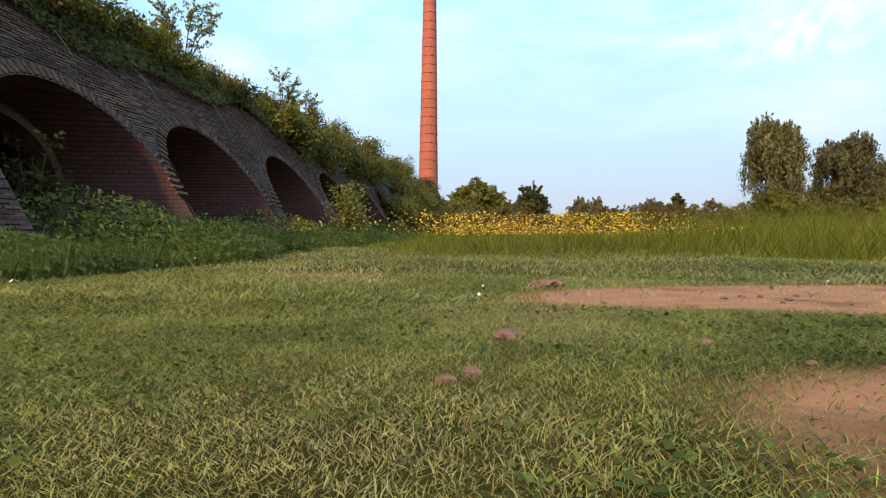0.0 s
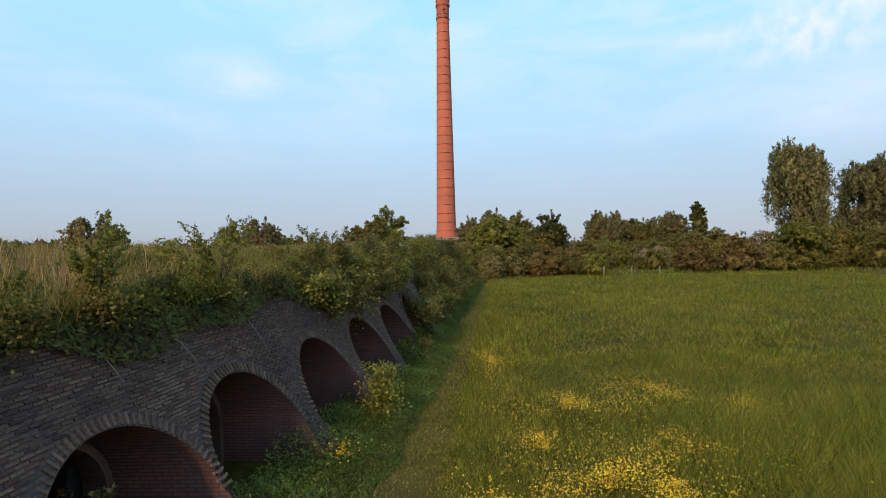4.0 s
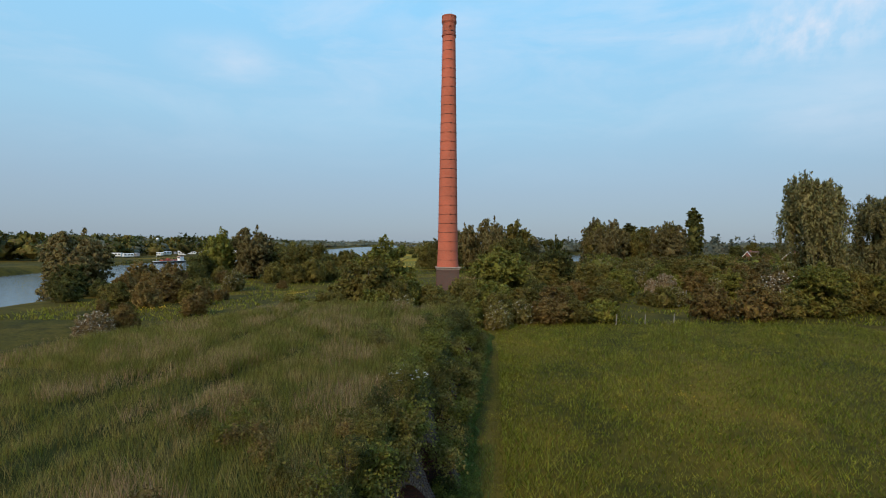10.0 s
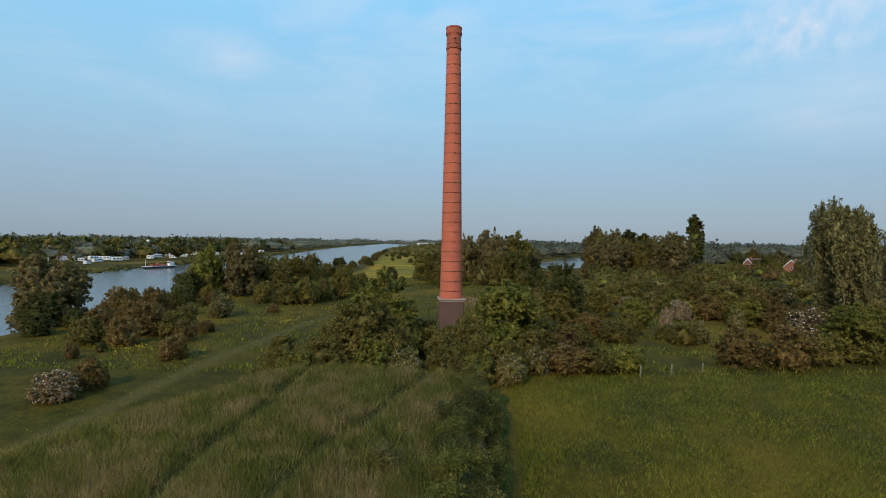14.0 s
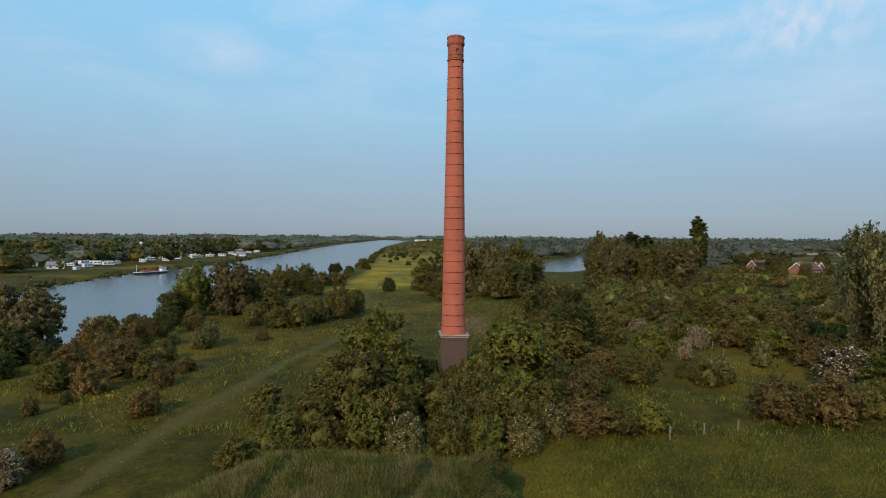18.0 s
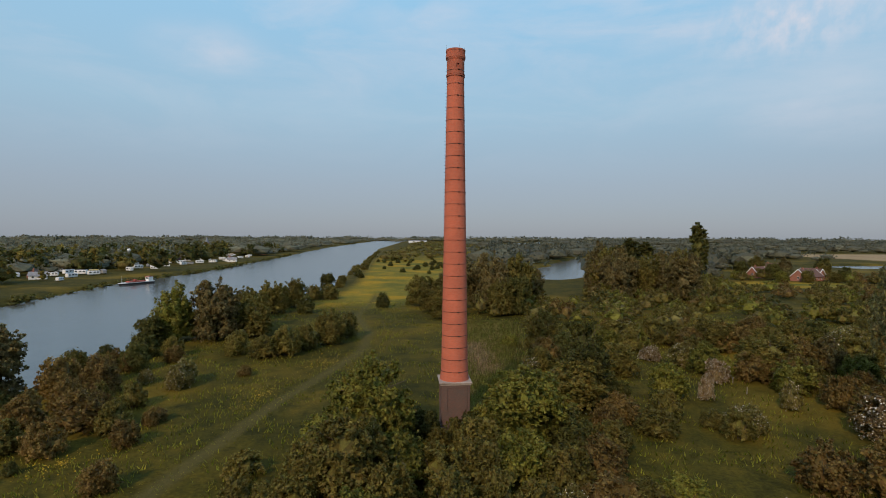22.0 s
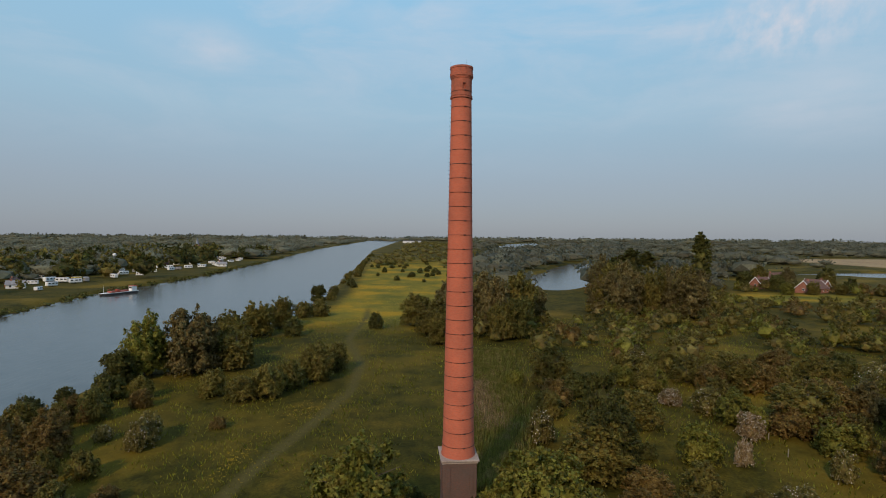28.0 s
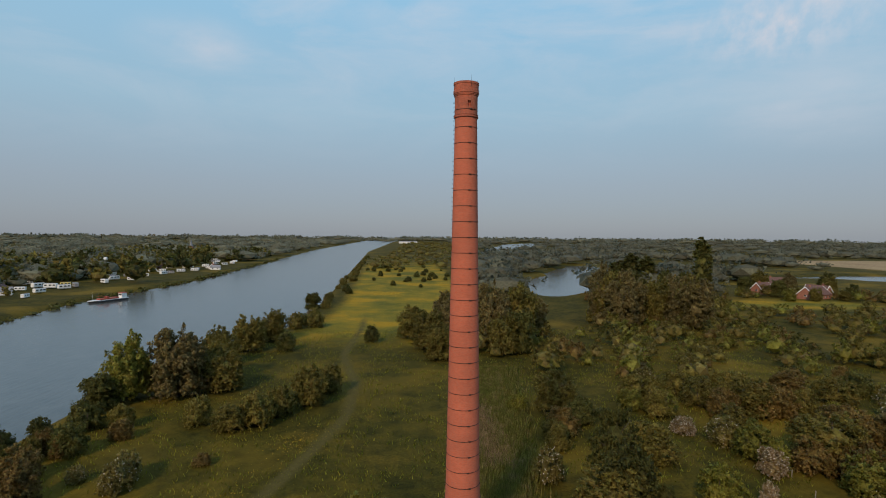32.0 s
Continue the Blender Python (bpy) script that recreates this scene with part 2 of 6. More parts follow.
M = {}
M["kiln"] = brick_material("kiln_brick", (0.122, 0.070, 0.052), (0.088, 0.057, 0.046), (0.05, 0.042, 0.036), 0.225, 0.068, amount=0.6)
M["vault"] = brick_material("vault_brick", (0.215, 0.070, 0.052), (0.155, 0.056, 0.045), (0.07, 0.046, 0.041), 0.225, 0.068, amount=0.55, scale=0.9)
M["brick"] = material("old_brick", [(0.080, 0.050, 0.038), (0.128, 0.073, 0.052), (0.180, 0.093, 0.060)], 1.2, 0.92, 0.5, 22, 0.3, obj=0.35, island=0.35, spec=0.15)
M["shaft"] = brick_material("chimney_brick", (0.56, 0.135, 0.074), (0.46, 0.108, 0.060), (0.42, 0.16, 0.105), 0.24, 0.085, joint=0.01, stains=(0.22, 0.075, 0.05), amount=0.4, scale=0.22, cyl=1.6, bump=0.25)
M["crown"] = brick_material("crown_brick", (0.52, 0.125, 0.068), (0.42, 0.10, 0.058), (0.30, 0.13, 0.09), 0.24, 0.085, joint=0.01, stains=(0.12, 0.06, 0.045), amount=0.6, scale=0.8, cyl=1.2, bump=0.4)
M["pedestal"] = brick_material("pedestal_brick", (0.165, 0.080, 0.060), (0.115, 0.062, 0.050), (0.12, 0.09, 0.078), 0.225, 0.068, stains=(0.09, 0.075, 0.065), amount=0.6, scale=0.5)
M["stone"] = material("weathered_stone", [(0.22, 0.165, 0.135), (0.31, 0.245, 0.205), (0.38, 0.31, 0.265)], 0.8, 0.85, 0.3)
M["iron"] = material("rusty_iron", [(0.035, 0.028, 0.026), (0.07, 0.045, 0.035)], 3.0, 0.6, 0.2, metal=0.4)
# near-black colour stands in for the unlit dark inside the kiln chambers
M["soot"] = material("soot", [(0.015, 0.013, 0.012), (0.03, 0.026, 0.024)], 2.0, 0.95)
M["water"] = material("river_water", [(0.062, 0.060, 0.054), (0.078, 0.075, 0.068)], 0.02, 0.17, 0.0, spec=0.36)
_n, _l = M["water"].node_tree.nodes, M["water"].node_tree.links
_wv, _bp, _cw, _mp = _n.new("ShaderNodeTexNoise"), _n.new("ShaderNodeBump"), _n.new("ShaderNodeTexCoord"), _n.new("ShaderNodeMapping")
_mp.inputs["Scale"].default_value = (0.5, 0.12, 1)
_wv.inputs["Scale"].default_value, _wv.inputs["Detail"].default_value = 1.4, 4.0
_bp.inputs["Strength"].default_value, _bp.inputs["Distance"].default_value = 0.22, 0.35
_l.new(_cw.outputs["Object"], _mp.inputs[0])
_l.new(_mp.outputs[0], _wv.inputs["Vector"])
_l.new(_wv.outputs[0], _bp.inputs["Height"])
_l.new(_bp.outputs[0], _n["Principled BSDF"].inputs["Normal"])
GREENS = {
    "o": [(0.069, 0.066, 0.015), (0.114, 0.100, 0.025), (0.165, 0.132, 0.038)],
    "g": [(0.076, 0.084, 0.014), (0.121, 0.122, 0.024), (0.174, 0.160, 0.037)],
    "d": [(0.039, 0.044, 0.013), (0.067, 0.070, 0.018), (0.100, 0.096, 0.029)],
    "r": [(0.087, 0.065, 0.020), (0.135, 0.095, 0.031), (0.181, 0.127, 0.046)],
    "b": [(0.082, 0.069, 0.026), (0.122, 0.102, 0.041), (0.167, 0.138, 0.062)],
    "y": [(0.086, 0.088, 0.015), (0.131, 0.131, 0.024), (0.179, 0.161, 0.035)],
    "w": [(0.081, 0.076, 0.022), (0.134, 0.117, 0.036), (0.186, 0.153, 0.053)],
    "p": [(0.116, 0.088, 0.036), (0.173, 0.126, 0.064), (0.231, 0.161, 0.094)],
    "v": [(0.081, 0.078, 0.030), (0.123, 0.115, 0.047), (0.169, 0.148, 0.066)],
}
for k, c in GREENS.items():
    M["leaf_" + k] = leaf_material("foliage_" + k, c)
# the far woods' leaf colour is greyed and lightened to carry the distance haze
M["leaf_far_haze"] = leaf_material("far_foliage", [(0.076, 0.084, 0.060), (0.104, 0.112, 0.080), (0.134, 0.138, 0.104)])
M["blossom"] = material("hawthorn_blossom", [(0.48, 0.43, 0.34), (0.62, 0.56, 0.46)], 1.0, 0.7, island=0.15)
# turf darkened in its colour, for the shade between grass stems and in the trenches
M["turf_shade"] = material("shaded_turf", [(0.022, 0.026, 0.007), (0.040, 0.042, 0.012), (0.062, 0.054, 0.020)], 1.5, 0.95, 0.5, spec=0.03)
M["bark"] = material("bark", [(0.06, 0.045, 0.032), (0.10, 0.078, 0.058)], 2.0, 0.95, 0.6)
M["lawn"] = leaf_material("lawn_grass", [(0.160, 0.180, 0.044), (0.235, 0.238, 0.070), (0.36, 0.31, 0.13)], island=0.4, obj=0)
M["meadow"] = leaf_material("meadow_grass", [(0.107, 0.118, 0.012), (0.149, 0.149, 0.016), (0.217, 0.186, 0.029)], island=0.28, obj=0)
M["tall"] = leaf_material("tall_dry_grass", [(0.086, 0.092, 0.014), (0.139, 0.126, 0.027), (0.243, 0.173, 0.070)], island=0.38, obj=0)
M["straw"] = leaf_material("straw", [(0.19, 0.122, 0.066), (0.29, 0.185, 0.105), (0.37, 0.25, 0.15)], island=0.3, obj=0)
M["nettle"] = leaf_material("nettles", [(0.046, 0.068, 0.013), (0.078, 0.106, 0.020), (0.124, 0.148, 0.030)], island=0.4, obj=0)
M["yellow"] = material("buttercup_petal", [(0.62, 0.35, 0.012), (0.76, 0.47, 0.016)], 0.5, 0.5, island=0.2)
M["white"] = material("white_petal", [(0.62, 0.62, 0.58), (0.78, 0.78, 0.74)], 0.5, 0.6)
M["soil"] = material("clods", [(0.13, 0.07, 0.045), (0.22, 0.12, 0.08)], 4.0, 0.95, 0.6)
M["wood"] = material("grey_wood", [(0.16, 0.14, 0.11), (0.28, 0.25, 0.20)], 3.0, 0.9, 0.3)


# ---- mesh helpers ----
def link_mesh(name, verts, faces, mat, parent=None, label="", smooth=False):
    me = bpy.data.meshes.new(name)
    me.from_pydata([tuple(v) for v in verts], [], faces)
    me.materials.append(mat)
    if smooth:
        me.polygons.foreach_set("use_smooth", [True] * len(me.polygons))
    me.update()
    ob = new(name, me)
    if parent:
        ob.parent = parent
    if label:
        tagged(ob, label)
    return ob


def array_mesh(name, co, mat, sides, normals=None):
    """A mesh of separate polygons of that many sides each, from an array of corners; normals: one soft normal for each polygon."""
    me = bpy.data.meshes.new(name)
    co = np.ascontiguousarray(co, dtype=np.float32).reshape(-1, 3)
    nv, nf = len(co), len(co) // sides
    if normals is not None:
        # turn every leaf so that its front looks the way of its soft normal
        nn = np.asarray(normals, float)
        nn = nn / (np.linalg.norm(nn, axis=1, keepdims=True) + 1e-9)
        fc = co.reshape(nf, sides, 3)
        away = (np.cross(fc[:, 1] - fc[:, 0], fc[:, 2] - fc[:, 0]) * nn).sum(1) < 0
        fc[away] = fc[away][:, ::-1]
        co = np.ascontiguousarray(fc.reshape(-1, 3))
    me.vertices.add(nv)
    me.vertices.foreach_set("co", co.ravel())
    me.loops.add(nv)
    me.loops.foreach_set("vertex_index", np.arange(nv, dtype=np.int32))
    me.polygons.add(nf)
    me.polygons.foreach_set("loop_start", np.arange(0, nv, sides, dtype=np.int32))
    me.materials.append(mat)
    me.update(calc_edges=True)
    if normals is not None:
        me.polygons.foreach_set("use_smooth", np.ones(nf, dtype=bool))
        me.normals_split_custom_set_from_vertices(np.repeat(nn, sides, axis=0).tolist())
    return me


def part(name, bm, mat, parent, label=""):
    me = bpy.data.meshes.new(name)
    bm.to_mesh(me)
    bm.free()
    me.materials.append(mat)
    ob = new(name, me)
    ob.parent = parent
    if label:
        tagged(ob, label)
    return ob


def box_bm(x0, y0, z0, x1, y1, z1, bevel=0.0, bm=None):
    bm = bm or bmesh.new()
    r = bmesh.ops.create_cube(bm, size=1.0)
    bmesh.ops.scale(bm, vec=(x1 - x0, y1 - y0, z1 - z0), verts=r["verts"])
    bmesh.ops.translate(bm, vec=((x0 + x1) / 2, (y0 + y1) / 2, (z0 + z1) / 2), verts=r["verts"])
    if bevel:
        es = list({e for v in r["verts"] for e in v.link_edges})
        bmesh.ops.bevel(bm, geom=es, offset=bevel, segments=1, affect="EDGES")
    return bm


def lathe_bm(profile, seg=32, caps=False):
    bm = bmesh.new()
    rings = [[bm.verts.new((r * math.cos(2 * math.pi * i / seg), r * math.sin(2 * math.pi * i / seg), z)) for i in range(seg)] for r, z in profile]
    for a, b in zip(rings, rings[1:]):
        for i in range(seg):
            f = bm.faces.new((a[i], a[(i + 1) % seg], b[(i + 1) % seg], b[i]))
            f.smooth = True
    if caps:
        bm.faces.new(rings[0][::-1])
        bm.faces.new(rings[-1])
    return bm


def tube_bm(points, radii, seg=6, bm=None):
    """A bent, tapering round bar through the points."""
    bm = bm or bmesh.new()
    rings = []
    for i, p in enumerate(points):
        d = Vector(points[min(i + 1, len(points) - 1)]) - Vector(points[max(i - 1, 0)])
        q = d.to_track_quat("Z", "Y")
        rings.append([bm.verts.new(Vector(p) + q @ Vector((radii[i] * math.cos(2 * math.pi * k / seg), radii[i] * math.sin(2 * math.pi * k / seg), 0))) for k in range(seg)])
    for a, b in zip(rings, rings[1:]):
        for k in range(seg):
            bm.faces.new((a[k], a[(k + 1) % seg], b[(k + 1) % seg], b[k])).smooth = True
    bm.faces.new(rings[-1])
    return bm


def empty(name, m, label, category, group="", kind=""):
    ob = new(name)
    ob.matrix_world = m
    return tagged(ob, label, category, group, kind)


# ---- ground ----
WATER = -1.2
GY, GZ = (-200, 0, 5, 15, 30, 75, 100, 220, 300, 6000), (-0.45, -0.45, -0.42, -0.14, 0.12, 1.6, 1.7, 1.9, 0.5, 0.5)
NEAR_Y, NEAR_X = (-400, 147, 187, 204, 257, 352, 656, 1272, 2565, 4900), (-80, -78.6, -80, -74, -61, -62, -83, -126, -150, -180)
FAR_Y, FAR_X = (-400, 220, 278, 342, 492, 678, 1377, 3118, 4900), (-165, -167, -178, -187, -183, -197, -261, -342, -400)


def smooth01(v):
    v = np.clip(v, 0, 1)
    return v * v * (3 - 2 * v)


def river_in(x, y):
    """Metres inside the river's banks (negative on land)."""
    return np.minimum(np.interp(y, NEAR_Y, NEAR_X) - x, x - np.interp(y, FAR_Y, FAR_X))


def lake_in(x, y, cx, cy, rx, ry, turn):
    c, s = math.cos(turn), math.sin(turn)
    u, v = (x - cx) * c + (y - cy) * s, -(x - cx) * s + (y - cy) * c
    a = np.arctan2(v, u)
    return (1 + 0.10 * np.sin(3 * a + 1) + 0.06 * np.sin(5 * a)) - np.hypot(u / rx, v / ry)


LAKES = ((147, 560, 31, 185, -0.36), (455, 540, 95, 34, 0.0), (350, 2000, 60, 900, -0.24))


def height(x, y):
    x, y = np.asarray(x, float), np.asarray(y, float)
    z = np.interp(y, GY, GZ)
    near = smooth01((25 - np.hypot(x - 2, y - 8)) / 20)
    z = z + 0.05 * np.sin(x * 0.9 + 1.1 * np.sin(y * 0.35)) * np.sin(y * 0.7 + 0.6) * (0.4 + 0.6 * near) + (1 - near) * 0.12 * np.sin(x * 0.13 + 2) * np.sin(y * 0.11)
    dip = smooth01((river_in(x, y) + 9) / 12)
    for lk in LAKES:
        dip = np.maximum(dip, smooth01((lake_in(x, y, *lk) + 0.12) / 0.2))
    return z * (1 - dip) + (-3.0) * dip


def zone(x, y):
    """Shares of bare soil, mown path and buttercups at a place."""
    wob = 0.35 * np.sin(x * 2.3 + 1.7 * np.sin(y * 1.1)) + 0.25 * np.sin(y * 3.1 + x)
    c, s = math.cos(0.2), math.sin(0.2)
    u, v = (x - 5.0) * c + (y - 7.75) * s, -(x - 5.0) * s + (y - 7.75) * c
    soil = smooth01((1.0 - np.hypot(u / 2.1, v / 1.22) + 0.2 * wob) / 0.25)
    soil = np.maximum(soil, 0.6 * smooth01((1.0 - np.hypot((x - 1.5) / 0.5, (y - 9.0) / 0.3) + 0.4 * wob) / 0.4))
    soil = np.maximum(soil, 0.9 * smooth01((1.0 - np.hypot((x - 4.02) / 1.0, (y - 5.1) / 0.62) + 0.3 * wob) / 0.4))
    soil = np.maximum(soil, 0.95 * smooth01((1.0 - np.hypot((x - 6.6) / 1.9, (y - 7.1) / 1.05) + 0.25 * wob) / 0.3))
    lane = 0.40 + 0.09 * (y - 13)
    path = 0.5 * smooth01((1.2 - np.abs(x - lane)) / 1.1) * smooth01((y - 9) / 9) * smooth01((78 - y) / 8)
    t_x = np.interp(y, (40, 72, 84, 98, 117, 138, 152, 175, 205, 255, 300), (-36, -32, -31, -28.8, -26, -21, -18, -18.8, -26, -26, -30))
    path = np.maximum(path, 0.95 * smooth01((1.7 - np.abs(x - t_x)) / 1.2) * smooth01((y - 45) / 15) * smooth01((300 - y) / 40))
    return soil, path


def golden(x, y):
    """Share of the long pasture where buttercups colour the grass."""
    east = 34 - 0.02 * (y - 230)
    return smooth01((y - 205) / 60) * smooth01((900 - y) / 300) * smooth01((x - np.interp(y, NEAR_Y, NEAR_X) - 12) / 10) * smooth01((east - x) / 12) + 0.9 * smooth01((1.0 - np.hypot((x - 208) / 48, (y - 335) / 26)) / 0.3)


def graded(*stops):
    out = []
    for a, b, step in stops:
        out += list(np.arange(a, b, step))
    return np.array(out + [stops[-1][1]])


gx = graded((-4500, -1000, 350), (-1000, -420, 58), (-420, -204, 12), (-204, -160, 3.6), (-160, -92, 7), (-92, -50, 3.5), (-50, -12, 0.9), (-12, -3, 0.6), (-3, 11, 0.25), (11, 20, 1), (20, 60, 2.5), (60, 300, 7), (300, 1000, 70), (1000, 4500, 350))
gy = graded((-800, -100, 100), (-100, -8, 8), (-8, 3, 1), (3, 22, 0.25), (22, 60, 1.2), (60, 240, 3), (240, 700, 9), (700, 2000, 60), (2000, 4900, 290))
X, Y = np.meshgrid(gx, gy)
Z = height(X, Y)
gv = np.stack([X, Y, Z], -1).reshape(-1, 3)
nx, ny = len(gx), len(gy)
idx = np.arange(nx * ny).reshape(ny, nx)
gf = np.stack([idx[:-1, :-1], idx[:-1, 1:], idx[1:, 1:], idx[1:, :-1]], -1).reshape(-1, 4)
ground = link_mesh("ground", gv, gf.tolist(), M["soil"], smooth=True)
ground.data.materials.clear()
S, P_ = zone(X, Y)
attr = ground.data.color_attributes.new("zone", "FLOAT_COLOR", "POINT")
attr.data.foreach_set("color", np.stack([S, P_, golden(X, Y), np.ones_like(S)], -1).astype(np.float32).ravel())


def ground_material():
    m = bpy.data.materials.new("turf")
    m.use_nodes = True
    n, l = m.node_tree.nodes, m.node_tree.links
    p = n["Principled BSDF"]
    p.inputs["Roughness"].default_value, p.inputs["Specular IOR Level"].default_value = 0.95, 0.1
    co, at, sep = n.new("ShaderNodeTexCoord"), n.new("ShaderNodeAttribute"), n.new("ShaderNodeSeparateColor")
    at.attribute_name = "zone"
    l.new(at.outputs["Color"], sep.inputs[0])

    def noise_ramp(scale, lo, hi, cols, detail=6.0):
        nz, rp = n.new("ShaderNodeTexNoise"), n.new("ShaderNodeValToRGB")
        nz.inputs["Scale"].default_value, nz.inputs["Detail"].default_value, nz.inputs["Roughness"].default_value = scale, detail, 0.6
        l.new(co.outputs["Object"], nz.inputs["Vector"])
        l.new(nz.outputs[0], rp.inputs[0])
        els = rp.color_ramp.elements
        while len(els) < len(cols):
            els.new(0.5)
        for i, c in enumerate(cols):
            els[i].position, els[i].color = lo + (hi - lo) * i / (len(cols) - 1), (*c, 1)
        return nz, rp.outputs[0]

    def mix(fac, a, b, how="MIX"):
        x = n.new("ShaderNodeMix")
        x.data_type, x.blend_type = "RGBA", how
        for sock, val in ((x.inputs[0], fac), (x.inputs[6], a), (x.inputs[7], b)):
            if isinstance(val, (int, float)):
                sock.default_value = val
            elif isinstance(val, tuple):
                sock.default_value = (*val, 1)
            else:
                l.new(val, sock)
        return x.outputs[2]

    _, grass = noise_ramp(0.07, 0.3, 0.7, [(0.032, 0.030, 0.004), (0.054, 0.045, 0.005), (0.088, 0.062, 0.008)], 9.0)
    fine_n, fine = noise_ramp(2.6, 0.3, 0.7, [(0.55, 0.55, 0.55), (1.35, 1.35, 1.35)], 9.0)
    grass = mix(1.0, grass, fine, "MULTIPLY")
    _, rough_ = noise_ramp(0.35, 0.35, 0.68, [(0.62, 0.66, 0.6), (1.12, 1.1, 1.1), (1.45, 1.3, 1.2)], 8.0)
    grass = mix(1.0, grass, rough_, "MULTIPLY")
    # drifts of buttercups in the far meadows
    _, drift = noise_ramp(0.021, 0.50, 0.64, [(0, 0, 0), (0.6, 0.6, 0.6)], 9.0)
    grass = mix(drift, grass, (0.20, 0.125, 0.014))
    _, gold = noise_ramp(0.035, 0.36, 0.62, [(0.105, 0.100, 0.013), (0.18, 0.140, 0.015), (0.34, 0.195, 0.012)], 9.0)
    grass = mix(sep.outputs[2], grass, mix(1.0, gold, fine, "MULTIPLY"))
    _, lane = noise_ramp(1.2, 0.3, 0.7, [(0.068, 0.055, 0.014), (0.102, 0.078, 0.023)])
    _, dirt = noise_ramp(1.6, 0.3, 0.7, [(0.17, 0.078, 0.036), (0.38, 0.18, 0.088), (0.26, 0.118, 0.058)], 10.0)
    col = mix(sep.outputs[1], grass, lane)
    col = mix(sep.outputs[0], col, dirt)
    l.new(col, p.inputs["Base Color"])
    bp = n.new("ShaderNodeBump")
    bp.inputs["Strength"].default_value, bp.inputs["Distance"].default_value = 0.7, 0.12
    l.new(fine_n.outputs[0], bp.inputs["Height"])
    l.new(bp.outputs[0], p.inputs["Normal"])
    return m


M["turf"] = ground_material()
ground.data.materials.append(M["turf"])
tagged(ground, "flat green floodplain meadow with worn paths and bare soil", "ground", kind="structure")


def G(x, y):
    return float(height(x, y))


for nm, (x0, x1, y0, y1), lab in (("river", (-420, -50, -390, 4700), "wide slow grey river reflecting the hazy sky"),
                                  ("pond", (60, 250, 340, 800), "still oxbow pond reflecting the sky"),
                                  ("pond", (340, 570, 480, 600), "narrow still water behind the farm"),
                                  ("pond", (60, 650, 1000, 3000), "far side channel of still water")):
    w = link_mesh(nm, [(x0, y0, WATER), (x1, y0, WATER), (x1, y1, WATER), (x0, y1, WATER)], [(0, 1, 2, 3)], M["water"])
    tagged(w, lab, "water", kind="structure")


# ---- brick kiln ----
KA = math.atan2(2.2, 16.9)
KS = 1.13
KILN = Matrix.Translation((-3.4, 12.8, 0.08)) @ pose(0, 0, 0, 0, 0, 90 - math.degrees(KA)) @ pose(0, 0, 0, 0, -1.1, 0) @ Matrix.Diagonal((KS, KS, KS, 1))
SPACING, U0, U1, TOP = 3.9, -15.6, 46.6, 3.55
ARCHES = range(-3, 12)
HALF, CROWN, SPRING = 1.58, 2.12, 0.66
ARCH_U = {k: (-0.4 if k == 0 else 2.85 + SPACING * (k - 1) if k > 0 else -0.4 + 3.8 * k) for k in ARCHES}


def batter(z):
    """How far the leaning face stands back (local y) at a height."""
    return 0.62 * (z - 2.12)


def arch_height(u, half=HALF, crown=CROWN, spring=SPRING):
    d = min(abs(u - c) for c in ARCH_U.values())
    if d >= half:
        return None
    return spring + (crown - spring) * math.sqrt(max(0.0, 1 - (d / half) ** 2))


kiln = empty("brick_kiln", KILN, "long ruined brick ring kiln with leaning arched wall and overgrown top", "kiln")


def kiln_face():
    """The leaning outer face, in columns that stop at the arches."""
    edges = sorted({round(c + s * HALF, 4) for c in ARCH_U.values() for s in (-1, 1)})
    us = sorted(set([round(U0 + 0.13 * i, 4) for i in range(int((U1 - U0) / 0.13) + 1)] + edges))
    v, f = [], []
    for a, b in zip(us, us[1:]):
        mid = arch_height((a + b) / 2)
        lo = []
        for u in (a, b):
            h = arch_height(u)
            if mid is None:
                lo.append(-1.0)
            else:
                lo.append(h if h is not None else SPRING)
        n = 5
        base = len(v)
        for i in range(n + 1):
            for u, l0 in ((a, lo[0]), (b, lo[1])):
                z = l0 + (TOP - l0) * i / n
                bulge = 0.05 * math.sin(u * 0.5) + 0.03 * math.sin(u * 1.7 + z)
                v.append((u, batter(z) + (bulge if mid is None or i else 0.0), z))
        for i in range(n):
            q = base + 2 * i
            f.append((q, q + 1, q + 3, q + 2))
    return link_mesh("wall_face", v, f, M["kiln"], kiln, "leaning dark sooty brick wall", smooth=False)


face = kiln_face()


def profile(half, crown, spring, n=18):
    pts = [(-half, -1.0), (-half, spring * 0.5)]
    for i in range(n + 1):
        a = math.pi * (1 - i / n)
        pts.append((half * math.cos(a), spring + (crown - spring) * math.sin(a)))
    return pts + [(half, spring * 0.5), (half, -1.0)]


def strip(rows):
    """Quads between rows of points of the same length."""
    v = [p for r in rows for p in r]
    n = len(rows[0])
    return v, [(i * n + j, i * n + j + 1, (i + 1) * n + j + 1, (i + 1) * n + j) for i in range(len(rows) - 1) for j in range(n - 1)]


